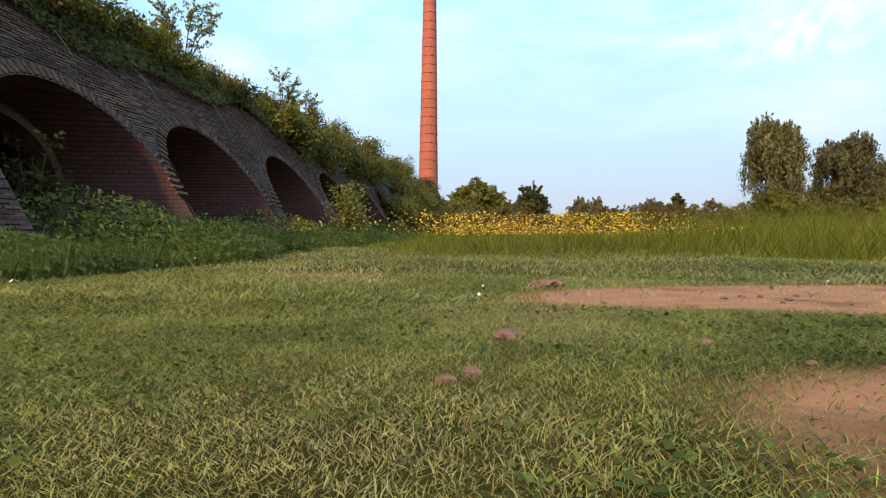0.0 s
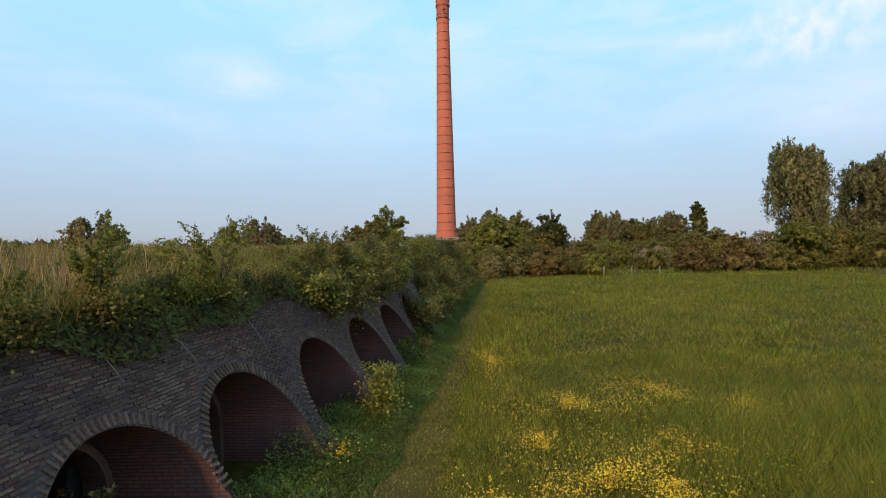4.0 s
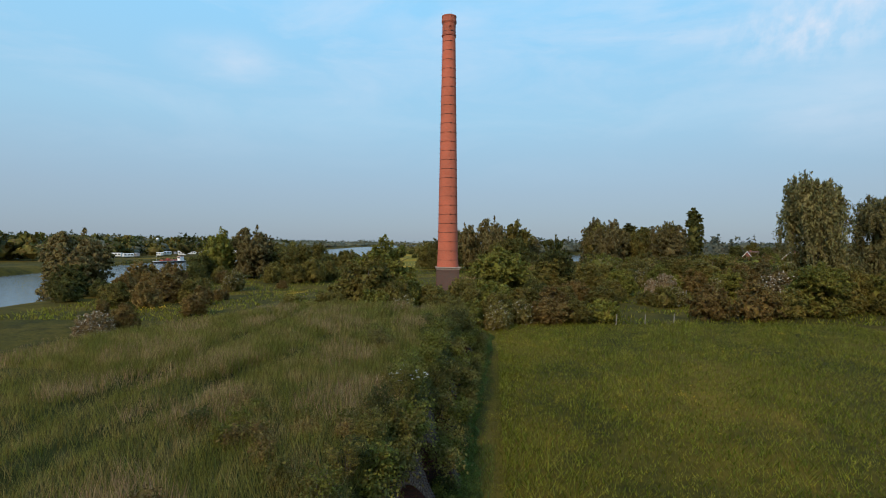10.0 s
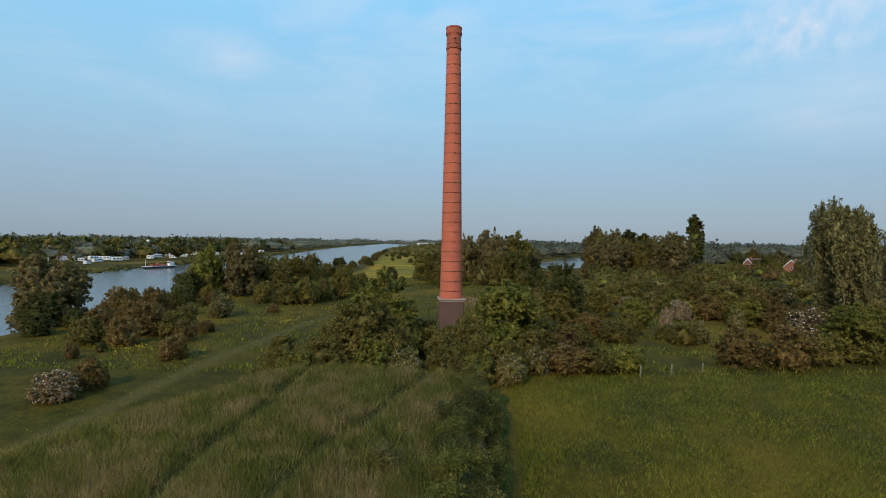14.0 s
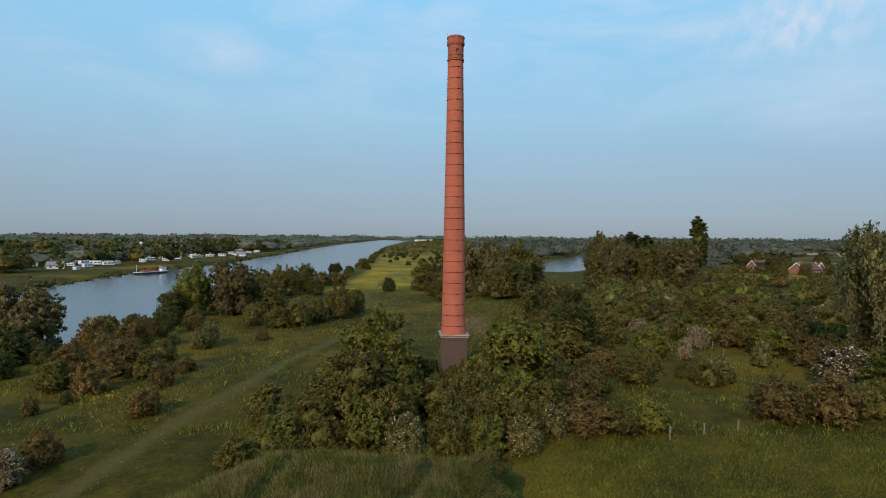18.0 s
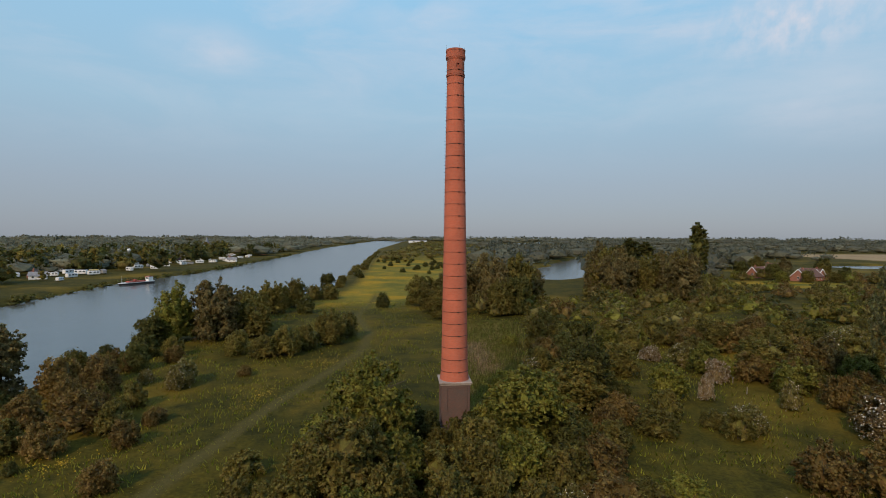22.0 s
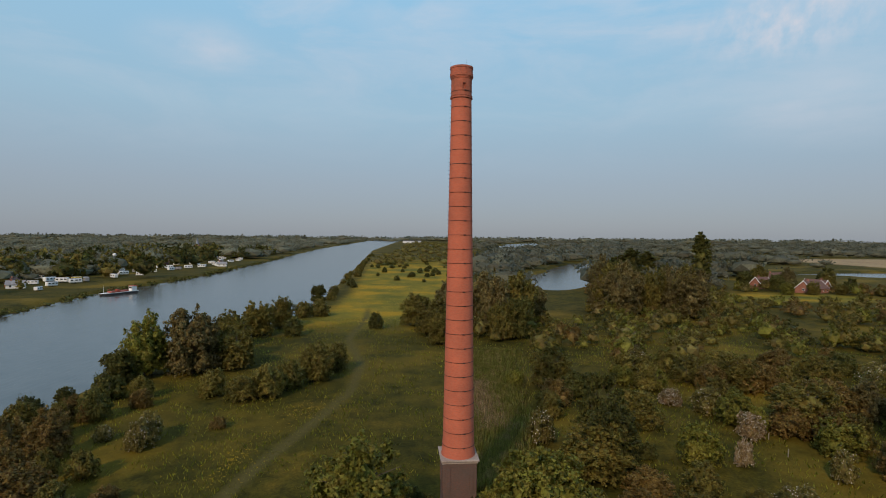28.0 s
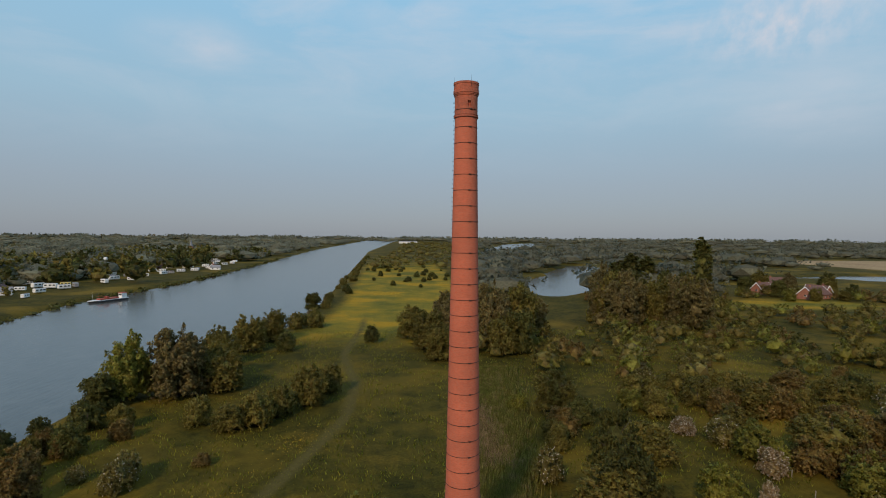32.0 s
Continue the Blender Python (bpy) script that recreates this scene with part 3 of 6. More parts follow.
def build_vault():
    deep = 1.0
    outer, back = profile(HALF, CROWN, SPRING), profile(1.36, 1.95, 0.62)
    door = profile(1.20, 1.78, 0.66)
    rows = []
    for s in (0.0, 0.33, 0.66, 1.0):
        rows.append([(a[0] * (1 - s) + b[0] * s, batter(a[1]) * (1 - s) + deep * s, a[1] * (1 - s) + b[1] * s) for a, b in zip(outer, back)])
    vault = link_mesh("vault", *strip(rows), M["vault"])
    wall = link_mesh("back_wall", *strip([[(x, deep, z) for x, z in back], [(x, deep, z) for x, z in door]]), M["kiln"])
    ring = link_mesh("door_arch", *strip([[(x * 1.11, deep - 0.05, z * 1.05 if z > 0 else z) for x, z in door], [(x, deep - 0.05, z) for x, z in door], [(x, deep + 0.4, z) for x, z in door]]), M["brick"])
    # the room behind the door gets its darkness from its colour
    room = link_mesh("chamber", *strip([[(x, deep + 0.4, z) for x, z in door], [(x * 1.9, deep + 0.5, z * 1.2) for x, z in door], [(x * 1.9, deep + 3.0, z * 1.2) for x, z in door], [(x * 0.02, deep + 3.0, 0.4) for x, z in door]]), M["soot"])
    return vault, wall, ring, room


pieces = build_vault()
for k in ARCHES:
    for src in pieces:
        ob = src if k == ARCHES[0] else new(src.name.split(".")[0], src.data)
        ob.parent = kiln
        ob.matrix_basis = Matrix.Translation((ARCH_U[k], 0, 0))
# side and end walls that close the mass below the turf
v = [(U0, batter(-1), -1), (U0, batter(TOP), TOP), (U0, 24, TOP), (U0, 27, -1)]
link_mesh("end_wall", v, [(0, 1, 2, 3)], M["kiln"], kiln)
v = [(U1, batter(-1), -1), (U1, batter(TOP), TOP), (U1, 14, TOP), (U1, 17, -1)]
link_mesh("end_wall", v, [(3, 2, 1, 0)], M["kiln"], kiln)


def trench_off(u, w):
    """How far a place on the kiln lies from the nearer of its two sunken lines."""
    return np.minimum(np.abs(w - np.interp(u, (-10, 16, 26.4, 37.3, 48), (9.6, 9.8, 8.4, 5.9, 4.4)) - 0.25 * np.sin(u * 0.7)), np.abs(w - 13.4 - 0.05 * (u - 25) - 0.3 * np.sin(u * 0.5)))


def top_z(u, w):
    """The turf on the kiln: a low bank behind the wall's edge, falling away on the far side."""
    side = 22.0 - 9.0 * smooth01((u - 25) / 28)
    z = TOP - 0.03 + 0.55 * smooth01((w - 0.8) / 2.2) + 0.10 * np.sin(u * 0.5 + w * 0.3) * np.sin(w * 0.6 + 1) + 0.12 * np.sin(u * 0.17 + 2) * np.sin(w * 0.21)
    z = z - (0.36 + 0.22 * np.sin(u * 0.6 + 0.2 * w)) * np.exp(-(trench_off(u, w) / 0.6) ** 2)
    z = z - 5.2 * smooth01((w - side) / 9.0) - 0.9 * smooth01((u - 44.4) / 3)
    return z


tu, tw = np.arange(U0, U1 + 1.2, 0.6), np.concatenate([np.arange(batter(TOP) - 0.06, 3, 0.3), np.arange(3, 36, 0.75)])
TU, TW = np.meshgrid(tu, tw)
TZ = top_z(TU, TW)
ti = np.arange(TU.size).reshape(TU.shape)
turf_top = link_mesh("kiln_turf", np.stack([TU, TW, TZ], -1).reshape(-1, 3), np.stack([ti[:-1, :-1], ti[:-1, 1:], ti[1:, 1:], ti[1:, :-1]], -1).reshape(-1, 4).tolist(), M["turf_shade"], kiln, "rough turf covering the kiln", smooth=True)


# ---- chimney ----
CX, CY, LEDGE = 0.95, 105.2, 8.1
BASE_Z = 1.2
chimney = empty("factory_chimney", Matrix.Translation((CX, CY, 0)) @ pose(0, 0, 0, 0, 0, 3), "tall tapering red brick factory chimney with iron bands", "chimney")
H_SHAFT = 49.5
part("pedestal", box_bm(-1.92, -1.92, BASE_Z - 0.6, 1.92, 1.92, LEDGE - 0.35), M["pedestal"], chimney, "square soot-stained brick pedestal")
for sx, sy, wx, wy in ((0, -1, 1.25, 0.05), (0, 1, 1.25, 0.05), (-1, 0, 0.05, 1.25), (1, 0, 0.05, 1.25)):
    # each face carries a raised frame round a plain panel
    for dx, dz, hw, hh in ((-1.35, 0, 0.22, 1.6), (1.35, 0, 0.22, 1.6), (0, 1.45, 1.13, 0.16)):
        cz = (LEDGE - 0.35) - 1.75 + dz
        if sx == 0:
            b = box_bm(dx - hw, sy * 1.95 - 0.06, cz - hh, dx + hw, sy * 1.95 + 0.06, cz + hh)
        else:
            b = box_bm(sx * 1.95 - 0.06, dx - hw, cz - hh, sx * 1.95 + 0.06, dx + hw, cz + hh)
        part("panel_frame", b, M["pedestal"], chimney)
part("cornice", box_bm(-2.08, -2.08, LEDGE - 0.45, 2.08, 2.08, LEDGE - 0.2, 0.03), M["stone"], chimney)
part("ledge", box_bm(-2.22, -2.22, LEDGE - 0.2, 2.22, 2.22, LEDGE, 0.04), M["stone"], chimney, "pale weathered stone ledge")


def shaft_r(z):
    t = (z - LEDGE) / (H_SHAFT - LEDGE)
    return 1.86 + (1.17 - 1.86) * t + 0.14 * (1 - min(1, t * 14)) ** 2


SEG = 40
zs = [LEDGE + (H_SHAFT - LEDGE) * i / 60 for i in range(61)]
hole_z0, hole_z1 = 50.55, 51.15
bm = lathe_bm([(shaft_r(z), z) for z in zs], SEG)
part("shaft", bm, M["shaft"], chimney, "red brick shaft")
TOP_Z = 53.15
head_profile = [(1.21, H_SHAFT), (1.29, H_SHAFT + 0.03), (1.29, H_SHAFT + 0.13), (1.23, H_SHAFT + 0.16), (1.23, H_SHAFT + 0.24), (1.27, H_SHAFT + 0.26), (1.27, H_SHAFT + 0.34), (1.20, H_SHAFT + 0.37), (1.20, hole_z0), (1.20, hole_z1), (1.20, 51.72), (1.25, 51.76), (1.25, 51.86), (1.30, 51.89), (1.30, 51.99), (1.35, 52.02), (1.35, 52.36), (1.30, 52.39), (1.30, 52.90), (1.34, 52.93), (1.34, TOP_Z), (0.98, TOP_Z), (0.98, 43.0)]
bm = lathe_bm(head_profile, SEG)
hole_dir = math.radians(-83)
faces = [f for f in bm.faces if abs(f.calc_center_median().z - (hole_z0 + hole_z1) / 2) < 0.1 and abs(math.atan2(f.calc_center_median().y, f.calc_center_median().x) - hole_dir) < 0.17 and f.calc_center_median().xy.length > 1.0]
r = bmesh.ops.extrude_face_region(bm, geom=faces)
vs = [g for g in r["geom"] if isinstance(g, bmesh.types.BMVert)]
for q in vs:
    q.co.x *= 0.72
    q.co.y *= 0.72
bmesh.ops.delete(bm, geom=faces, context="FACES")
for f in bm.faces:
    f.smooth = False
part("head", bm, M["crown"], chimney, "corbelled brick head with a small opening")
# iron bands
band = lathe_bm([(1.0, -0.026), (1.016, -0.026), (1.016, 0.026), (1.0, 0.026)], SEG)
band_me = bpy.data.meshes.new("band")
band.to_mesh(band_me)
band.free()
band_me.materials.append(M["iron"])
lock = box_bm(-0.13, -0.06, -0.055, 0.13, 0.05, 0.055, 0.01)
lock_me = bpy.data.meshes.new("lock")
lock.to_mesh(lock_me)
lock.free()
lock_me.materials.append(M["iron"])
for i in range(26):
    z = LEDGE + 1.25 + i * 1.63 if i < 25 else 50.3
    r = shaft_r(z) if z < H_SHAFT else 1.20
    ob = new("band", band_me)
    ob.parent = chimney
    ob.matrix_basis = Matrix.LocRotScale((0, 0, z), None, (r + 0.004, r + 0.004, 1.0))
    lk = new("lock", lock_me)
    lk.parent = chimney
    a = math.radians(-77 + 3 * math.sin(i * 2.1))
    lk.matrix_basis = pose(math.cos(a) * (r + 0.03), math.sin(a) * (r + 0.03), z, 0, 0, math.degrees(a) + 90)
# ladder of iron rungs up one side
rung = bmesh.new()
tube_bm([(0, -0.2, 0), (0.13, -0.2, 0), (0.13, 0.2, 0), (0, 0.2, 0)], [0.014] * 4, 5, rung)
rung_me = bpy.data.meshes.new("rung")
rung.to_mesh(rung_me)
rung.free()
rung_me.materials.append(M["iron"])
for i in range(90):
    z = LEDGE + 1.2 + i * 0.47
    r = shaft_r(z) if z < H_SHAFT else 1.20
    ob = new("rung", rung_me)
    ob.parent = chimney
    ob.matrix_basis = pose(-(r - 0.02), 0.1, z, 0, 0, 180)
for a in (20, 105, 195, 285):
    x, y = math.cos(math.radians(a)), math.sin(math.radians(a))
    part("lightning_rod", tube_bm([(1.31 * x, 1.31 * y, 52.6), (1.35 * x, 1.35 * y, 53.1), (1.35 * x, 1.35 * y, 53.75)], [0.018, 0.016, 0.008], 5), M["iron"], chimney)


# ---- leaves, trees and bushes ----
def leaf_quads(centres, size, out_dirs, rng, long=1.5, bias=0.8):
    """Small bent leaf quads about the centres, turned mostly outward."""
    n = len(centres)
    nrm = out_dirs * bias + rng.normal(0, 0.6, (n, 3))
    nrm /= np.linalg.norm(nrm, axis=1, keepdims=True) + 1e-9
    ref = rng.normal(0, 1, (n, 3))
    u = np.cross(nrm, ref)
    u /= np.linalg.norm(u, axis=1, keepdims=True) + 1e-9
    v = np.cross(nrm, u)
    s = size * rng.uniform(0.6, 1.35, (n, 1))
    a, b = u * s * 0.5, v * s * 0.5 * long
    return np.stack([centres - b, centres + a, centres + b, centres - a], 1)


def crown_points(rng, n, rx, ry, rz, clumps, tight=0.33, hollow=0.55, spray=0.30):
    """Leaves along arching sprays that grow outward over an uneven ellipsoid, with outward directions."""
    d = rng.normal(0, 1, (clumps, 3))
    d /= np.linalg.norm(d, axis=1, keepdims=True)
    d[:, 2] = np.where(d[:, 2] < -0.7, -d[:, 2], d[:, 2])
    rad = rng.uniform(hollow, 0.96, (clumps, 1)) * (1 + 0.2 * np.sin(d[:, :1] * 5 + rng.uniform(0, 6)) * np.sin(d[:, 1:2] * 4 + rng.uniform(0, 6)))
    way = d + rng.normal(0, 0.35, (clumps, 3)) + np.array([0, 0, 0.25])
    way /= np.linalg.norm(way, axis=1, keepdims=True)
    ln = spray * rng.uniform(0.6, 1.5, (clumps, 1))
    which = rng.integers(0, clumps, n)
    s = rng.uniform(-0.9, 1.0, (n, 1))
    off = rng.normal(0, 1, (n, 3))
    off /= np.linalg.norm(off, axis=1, keepdims=True)
    off *= rng.uniform(0.1, 1.0, (n, 1)) ** 0.6 * tight * 0.62 * (1.05 - 0.65 * np.abs(s)) * rng.uniform(0.7, 1.25, (clumps, 1))[which]
    small = min(rx, ry, rz)
    p = (d * rad)[which] * np.array([rx, ry, rz]) + (way[which] * ln[which] * s + off) * small
    p[:, 2] -= 0.12 * small * (np.clip(s[:, 0], 0, 1)) ** 2
    o = off / (np.linalg.norm(off, axis=1, keepdims=True) + 1e-9) * 0.7 + way[which] * 0.6
    return p, o


PROTOS = {}


def soft_normals(p, h, o, rng):
    """Leaf normals that follow the crown's and the clump's outward way."""
    c = p - np.array([0, 0, h * 0.3])
    c = c / (np.linalg.norm(c, axis=1, keepdims=True) + 1e-9)
    return c * 0.45 + o * 0.75 + rng.normal(0, 0.65, p.shape) + np.array([0, 0, 0.25])



def leaf_tris(centres, size, out_dirs, rng, long=1.5):
    """Small three-cornered leaves about the centres."""
    q = leaf_quads(centres, size, out_dirs, rng, long)
    a, b = q[:, 1] - centres, q[:, 2] - centres
    return np.stack([centres + b * 1.1, centres - b * 0.7 + a, centres - b * 0.7 - a], 1)


def core_tris(rng, rx, ry, rz, zc, level=2, rough=0.12):
    """The dense, uneven inside of a crown, as loose triangles with their outward ways."""
    bm = bmesh.new()
    bmesh.ops.create_icosphere(bm, subdivisions=level, radius=1.0)
    v = np.array([q.co[:] for q in bm.verts])
    f = np.array([[q.index for q in p.verts] for p in bm.faces])
    bm.free()
    v = v * (1 + rng.normal(0, rough, (len(v), 1)))
    w = v * np.array([rx, ry, rz]) + np.array([0, 0, zc])
    w[:, 2] = np.maximum(w[:, 2], 0.02)
    d = v[f].mean(1)
    return w[f], d / np.linalg.norm(d, axis=1, keepdims=True) + np.array([0, 0, 0.35])


def tree_proto(kind, seed, h, w, leaves, leaf, style="bush"):
    """Meshes of trunk, crown (and blossom) for one kind of tree, about 1 scale at height h and width w."""
    rng = np.random.default_rng(seed)
    rnd = random.Random(seed)
    bm = bmesh.new()
    cores = []
    if style in ("bush", "farbush"):
        stems = 4
        for i in range(stems):
            a = i * 6.28 / stems + rnd.uniform(-0.4, 0.4)
            tip = (math.cos(a) * w * 0.3, math.sin(a) * w * 0.3, h * 0.7)
            tube_bm([(0.05 * math.cos(a), 0.05 * math.sin(a), -0.2), (tip[0] * 0.4, tip[1] * 0.4, h * 0.3), tip], [0.07 * h / 4, 0.05 * h / 4, 0.015], 5, bm)
        # one broad dome with two or three smaller ones leaning against it
        ps, os_ = [], []
        humps = [(0.0, 0.0, 0.42, 0.40, 0.56, 0.5)]
        for i in range(3):
            a = rnd.uniform(0, 6.28)
            humps.append((0.20 * w * math.cos(a), 0.20 * w * math.sin(a), 0.32, rnd.uniform(0.26, 0.33), rnd.uniform(0.34, 0.48), 0.17))
        for hx, hy, zc, r, rz, share in humps:
            p, o = crown_points(rng, int(leaves * share), w * r * 1.1, w * r * 1.1, h * rz, 90, 0.26, 0.80, 0.17)
            p += np.array([hx, hy, h * zc])
            ps.append(p)
            os_.append(o)
            c, d = core_tris(rng, w * r * 0.52, w * r * 0.52, h * rz * 0.55, h * zc, 2, 0.2)
            cores.append((c + np.array([hx, hy, 0]), d))
        p, o = np.concatenate(ps), np.concatenate(os_)
        shoots = rng.uniform(0, 1, len(p)) < 0.06
        p[shoots, 2] += np.abs(rng.normal(0, 0.07 * h, shoots.sum())) * (p[shoots, 2] > 0.5 * h)
    elif style == "poplar":
        tube_bm([(0, 0, -0.3), (0, 0, h * 0.4), (0, 0, h * 0.95)], [w * 0.09, w * 0.06, 0.03], 7, bm)
        p, o = crown_points(rng, leaves, w * 0.46, w * 0.46, h * 0.48, 260, 0.20, 0.8, 0.16)
        p[:, 2] += h * 0.52
        k = 1 + 0.45 * np.abs(p[:, 2] / h - 0.5) ** 2 * 2
        p[:, :2] *= k[:, None]
        cores.append(core_tris(rng, w * 0.30, w * 0.30, h * 0.36, h * 0.5, 3))
    else:
        tube_bm([(0, 0, -0.4), (0.1, 0.05, h * 0.18), (0.25, -0.1, h * 0.42), (0.1, 0.1, h * 0.8)], [h * 0.030, h * 0.024, h * 0.016, h * 0.004], 8, bm)
        for i in range(9):
            a, z0 = i * 2.4 + rnd.uniform(-0.3, 0.3), h * (0.22 + 0.05 * i)
            ln = w * rnd.uniform(0.28, 0.42)
            tube_bm([(0.2, -0.05, z0), (math.cos(a) * ln * 0.5, math.sin(a) * ln * 0.5, z0 + h * 0.10), (math.cos(a) * ln, math.sin(a) * ln, z0 + h * 0.18)], [h * 0.010, h * 0.006, h * 0.002], 5, bm)
        ps, os_ = [], []
        airy = style == "willow"
        humps = [(0.0, 0.0, 0.52, 0.38, 0.39, 0.32)] if airy else [(0.0, 0.0, 0.47, 0.40, 0.50, 0.4)]
        for i in range(9 if airy else 6):
            a, zc = i * (2.4 if airy else 1.05) + rnd.uniform(-0.3, 0.3), rnd.uniform(0.25, 0.80) if airy else rnd.uniform(0.28, 0.68)
            off = 0.25 if not airy else 0.30 * (1.0 if zc < 0.6 else 0.75)
            humps.append((off * w * math.cos(a), off * w * math.sin(a), zc, rnd.uniform(0.17, 0.28), rnd.uniform(0.12, 0.17) if airy else rnd.uniform(0.2, 0.28), 0.078 if airy else 0.1))
        if not airy:
            # boughs that hang almost to the ground
            humps += [(0.22 * w * math.cos(k * 1.57), 0.22 * w * math.sin(k * 1.57), 0.17, 0.27, 0.17, 0.09) for k in range(4)]
        for hx, hy, zc, r, rz, share in humps:
            p, o = crown_points(rng, int(leaves * share), w * r * 1.1, w * r * 1.1, h * rz, 80, 0.24, 0.68, 0.24)
            p += np.array([hx, hy, h * zc])
            ps.append(p)
            os_.append(o)
            c, d = core_tris(rng, w * r * (0.4 if airy else 0.52), w * r * (0.4 if airy else 0.52), h * rz * (0.4 if airy else 0.52), h * zc, 2, 0.15)
            cores.append((c + np.array([hx, hy, 0]), d))
        p, o = np.concatenate(ps), np.concatenate(os_)
        if style == "willow":
            # long hanging shoots
            drop = rng.uniform(0, 1, len(p)) ** 2 * h * 0.16 * np.clip(np.hypot(p[:, 0], p[:, 1]) / (w * 0.5), 0, 1)
            p[:, 2] -= drop
        keep = p[:, 2] > h * 0.02
        p, o = p[keep], o[keep]
    p[:, 2] = np.maximum(p[:, 2], rng.uniform(0.02, 0.25, len(p)) * h * 0.3)
    q = leaf_tris(p, leaf, o, rng, 1.5 if style != "willow" else 2.4)
    me = bpy.data.meshes.new("trunk")
    bm.to_mesh(me)
    bm.free()
    me.materials.append(M["bark"])
    out = [("trunk", me)]
    q = np.concatenate([q] + [c for c, _ in cores])
    nn = np.concatenate([soft_normals(p, h, o, rng)] + [d for _, d in cores])
    out.append(("crown", array_mesh("crown", q, M["leaf_" + kind], 3, nn)))
    if kind in "wp":
        sel = rng.choice(len(p), len(p) // (14 if kind == "w" else 4), replace=False)
        q2 = leaf_quads(p[sel] + o[sel] * leaf * 0.6, leaf * 0.8, o[sel], rng, 1.0)
        out.append(("blossom", array_mesh("blossom", q2, M["blossom"], 4)))
    PROTOS[(kind, style)] = PROTOS.get((kind, style), []) + [(out, h, w)]


for kd, sd in zip("ogdrbywp", range(8)):
    for j in range(2):
        tree_proto(kd, 10 * sd + j, 4.0, 4.6, 6400, 0.17)
        tree_proto(kd, 10 * sd + j + 5, 4.0, 4.6, 1500, 0.33, "farbush")
for kd, sd in zip("ogdb", range(4)):
    for j in range(2):
        tree_proto(kd, 200 + 10 * sd + j, 10.0, 9.0, 15000, 0.27, "tree")
tree_proto("v", 300, 19.0, 14.0, 34000, 0.25, "willow")
tree_proto("v", 301, 19.0, 14.0, 34000, 0.25, "willow")
tree_proto("d", 310, 20.0, 5.5, 7500, 0.42, "poplar")

NAMES = {"o": ("hawthorn_bush", "olive green hawthorn bush on the floodplain"), "g": ("leafy_tree", "rounded fresh green broadleaf tree"),
         "d": ("dark_shrub", "dense dark green shrub in the grass"), "r": ("hawthorn_bush", "brownish hawthorn bush past its bloom"),
         "b": ("leafy_tree", "grey-brown thinly leaved tree on the bank"), "y": ("willow_shrub", "yellow-green willow shrub in the grass"),
         "w": ("hawthorn_bush", "hawthorn bush flecked with white blossom"), "p": ("hawthorn_bush", "small hawthorn covered in pale pink blossom"),
         "v": ("willow_tree", "tall grey-green willow at the meadow's edge")}
tree_rng = random.Random(5)


def plant(x, y, h, w, kind, style="bush", group="", name="", label="", z=None):
    if group == "bushes before the chimney" and x < 28 and h < 8.5:
        h *= 0.76
    if style == "bush" and h > 7.2:
        style, kind = "tree", kind if kind in "ogdb" else "o"
    if style == "bush" and y > 190:
        style = "farbush"
    variants = PROTOS.get((kind, style)) or PROTOS[("o", style)]
    meshes, h0, w0 = variants[tree_rng.randrange(len(variants))]
    nm, lb = NAMES[kind]
    if style == "tree" and kind in "od":
        nm, lb = "leafy_tree", ("olive green broadleaf tree" if kind == "o" else "dark green broadleaf tree")
    if style == "poplar":
        nm, lb = "poplar", "tall narrow dark green poplar"
    t = empty(name or nm, Matrix.LocRotScale((x, y, (G(x, y) if z is None else z) - 0.05), Euler((0, 0, tree_rng.uniform(0, 6.28))), (0.95 * w / w0, 0.95 * w / w0, (0.94 if "bush" in style else 1.05) * h / h0)), label or lb, "bush" if "bush" in style else "tree", group)
    for n_, me in meshes:
        ob = new(n_, me)
        ob.parent = t
    return t


BANK_LEFT = [(-62.0, 118.5, 7.0, 7.5, 'r'), (-56.0, 119.0, 6.4, 7.0, 'r'), (-57.0, 104.5, 5.2, 6.0, 'r'), (-49.8, 104.8, 5.4, 9.0, 'r'), (-44.6, 103.4, 4.4, 5.0, 'o'), (-40.6, 106.9, 2.2, 3.0, 'r'), (-45.6, 126.4, 4.7, 4.3, 'w'), (-52.1, 125.6, 2.8, 2.8, 'w'), (-37.0, 131.4, 2.0, 3.0, 'r'), (-63.7, 136.0, 4.4, 3.8, 'r'), (-60.2, 134.3, 3.7, 3.1, 'r'), (-63.6, 146.4, 5.6, 6.7, 'd'), (-57.8, 147.7, 4.7, 4.7, 'o'), (-44.7, 148.9, 5.7, 5.9, 'o'), (-37.8, 146.2, 5.1, 6.9, 'o'), (-33.7, 147.9, 7.0, 7.0, 'o'), (-31.3, 153.5, 6.2, 6.2, 'o'), (-26.6, 159.6, 8.0, 7.8, 'o'), (-23.9, 168.3, 6.9, 6.9, 'o'), (-44.6, 212.3, 6.7, 6.7, 'd')]
BANK_SHRUBS = [(-57.6, 194.4, 10.3, 10.0, 'o'), (-55.6, 212.2, 10.8, 11.1, 'o'), (-52.2, 227.5, 10.1, 10.1, 'o'), (-44.4, 256.6, 6.0, 7.9, 'o'), (-19.6, 224.8, 6.0, 5.2, 'd'), (-50.9, 252.7, 6.8, 6.8, 'o')]
BANK_TREES = [(-65.6, 164.3, 13.2, 11.3, 'g'), (-56.4, 166.6, 14.8, 13.3, 'b'), (-57.3, 316.8, 8.9, 8.9, 'd')]
CHIMNEY_TREES = [(-9.6, 97.8, 10.6, 11.8, 'g'), (9.6, 97.5, 9.4, 11.4, 'g'), (22.2, 113.1, 9.6, 8.0, 'd')]
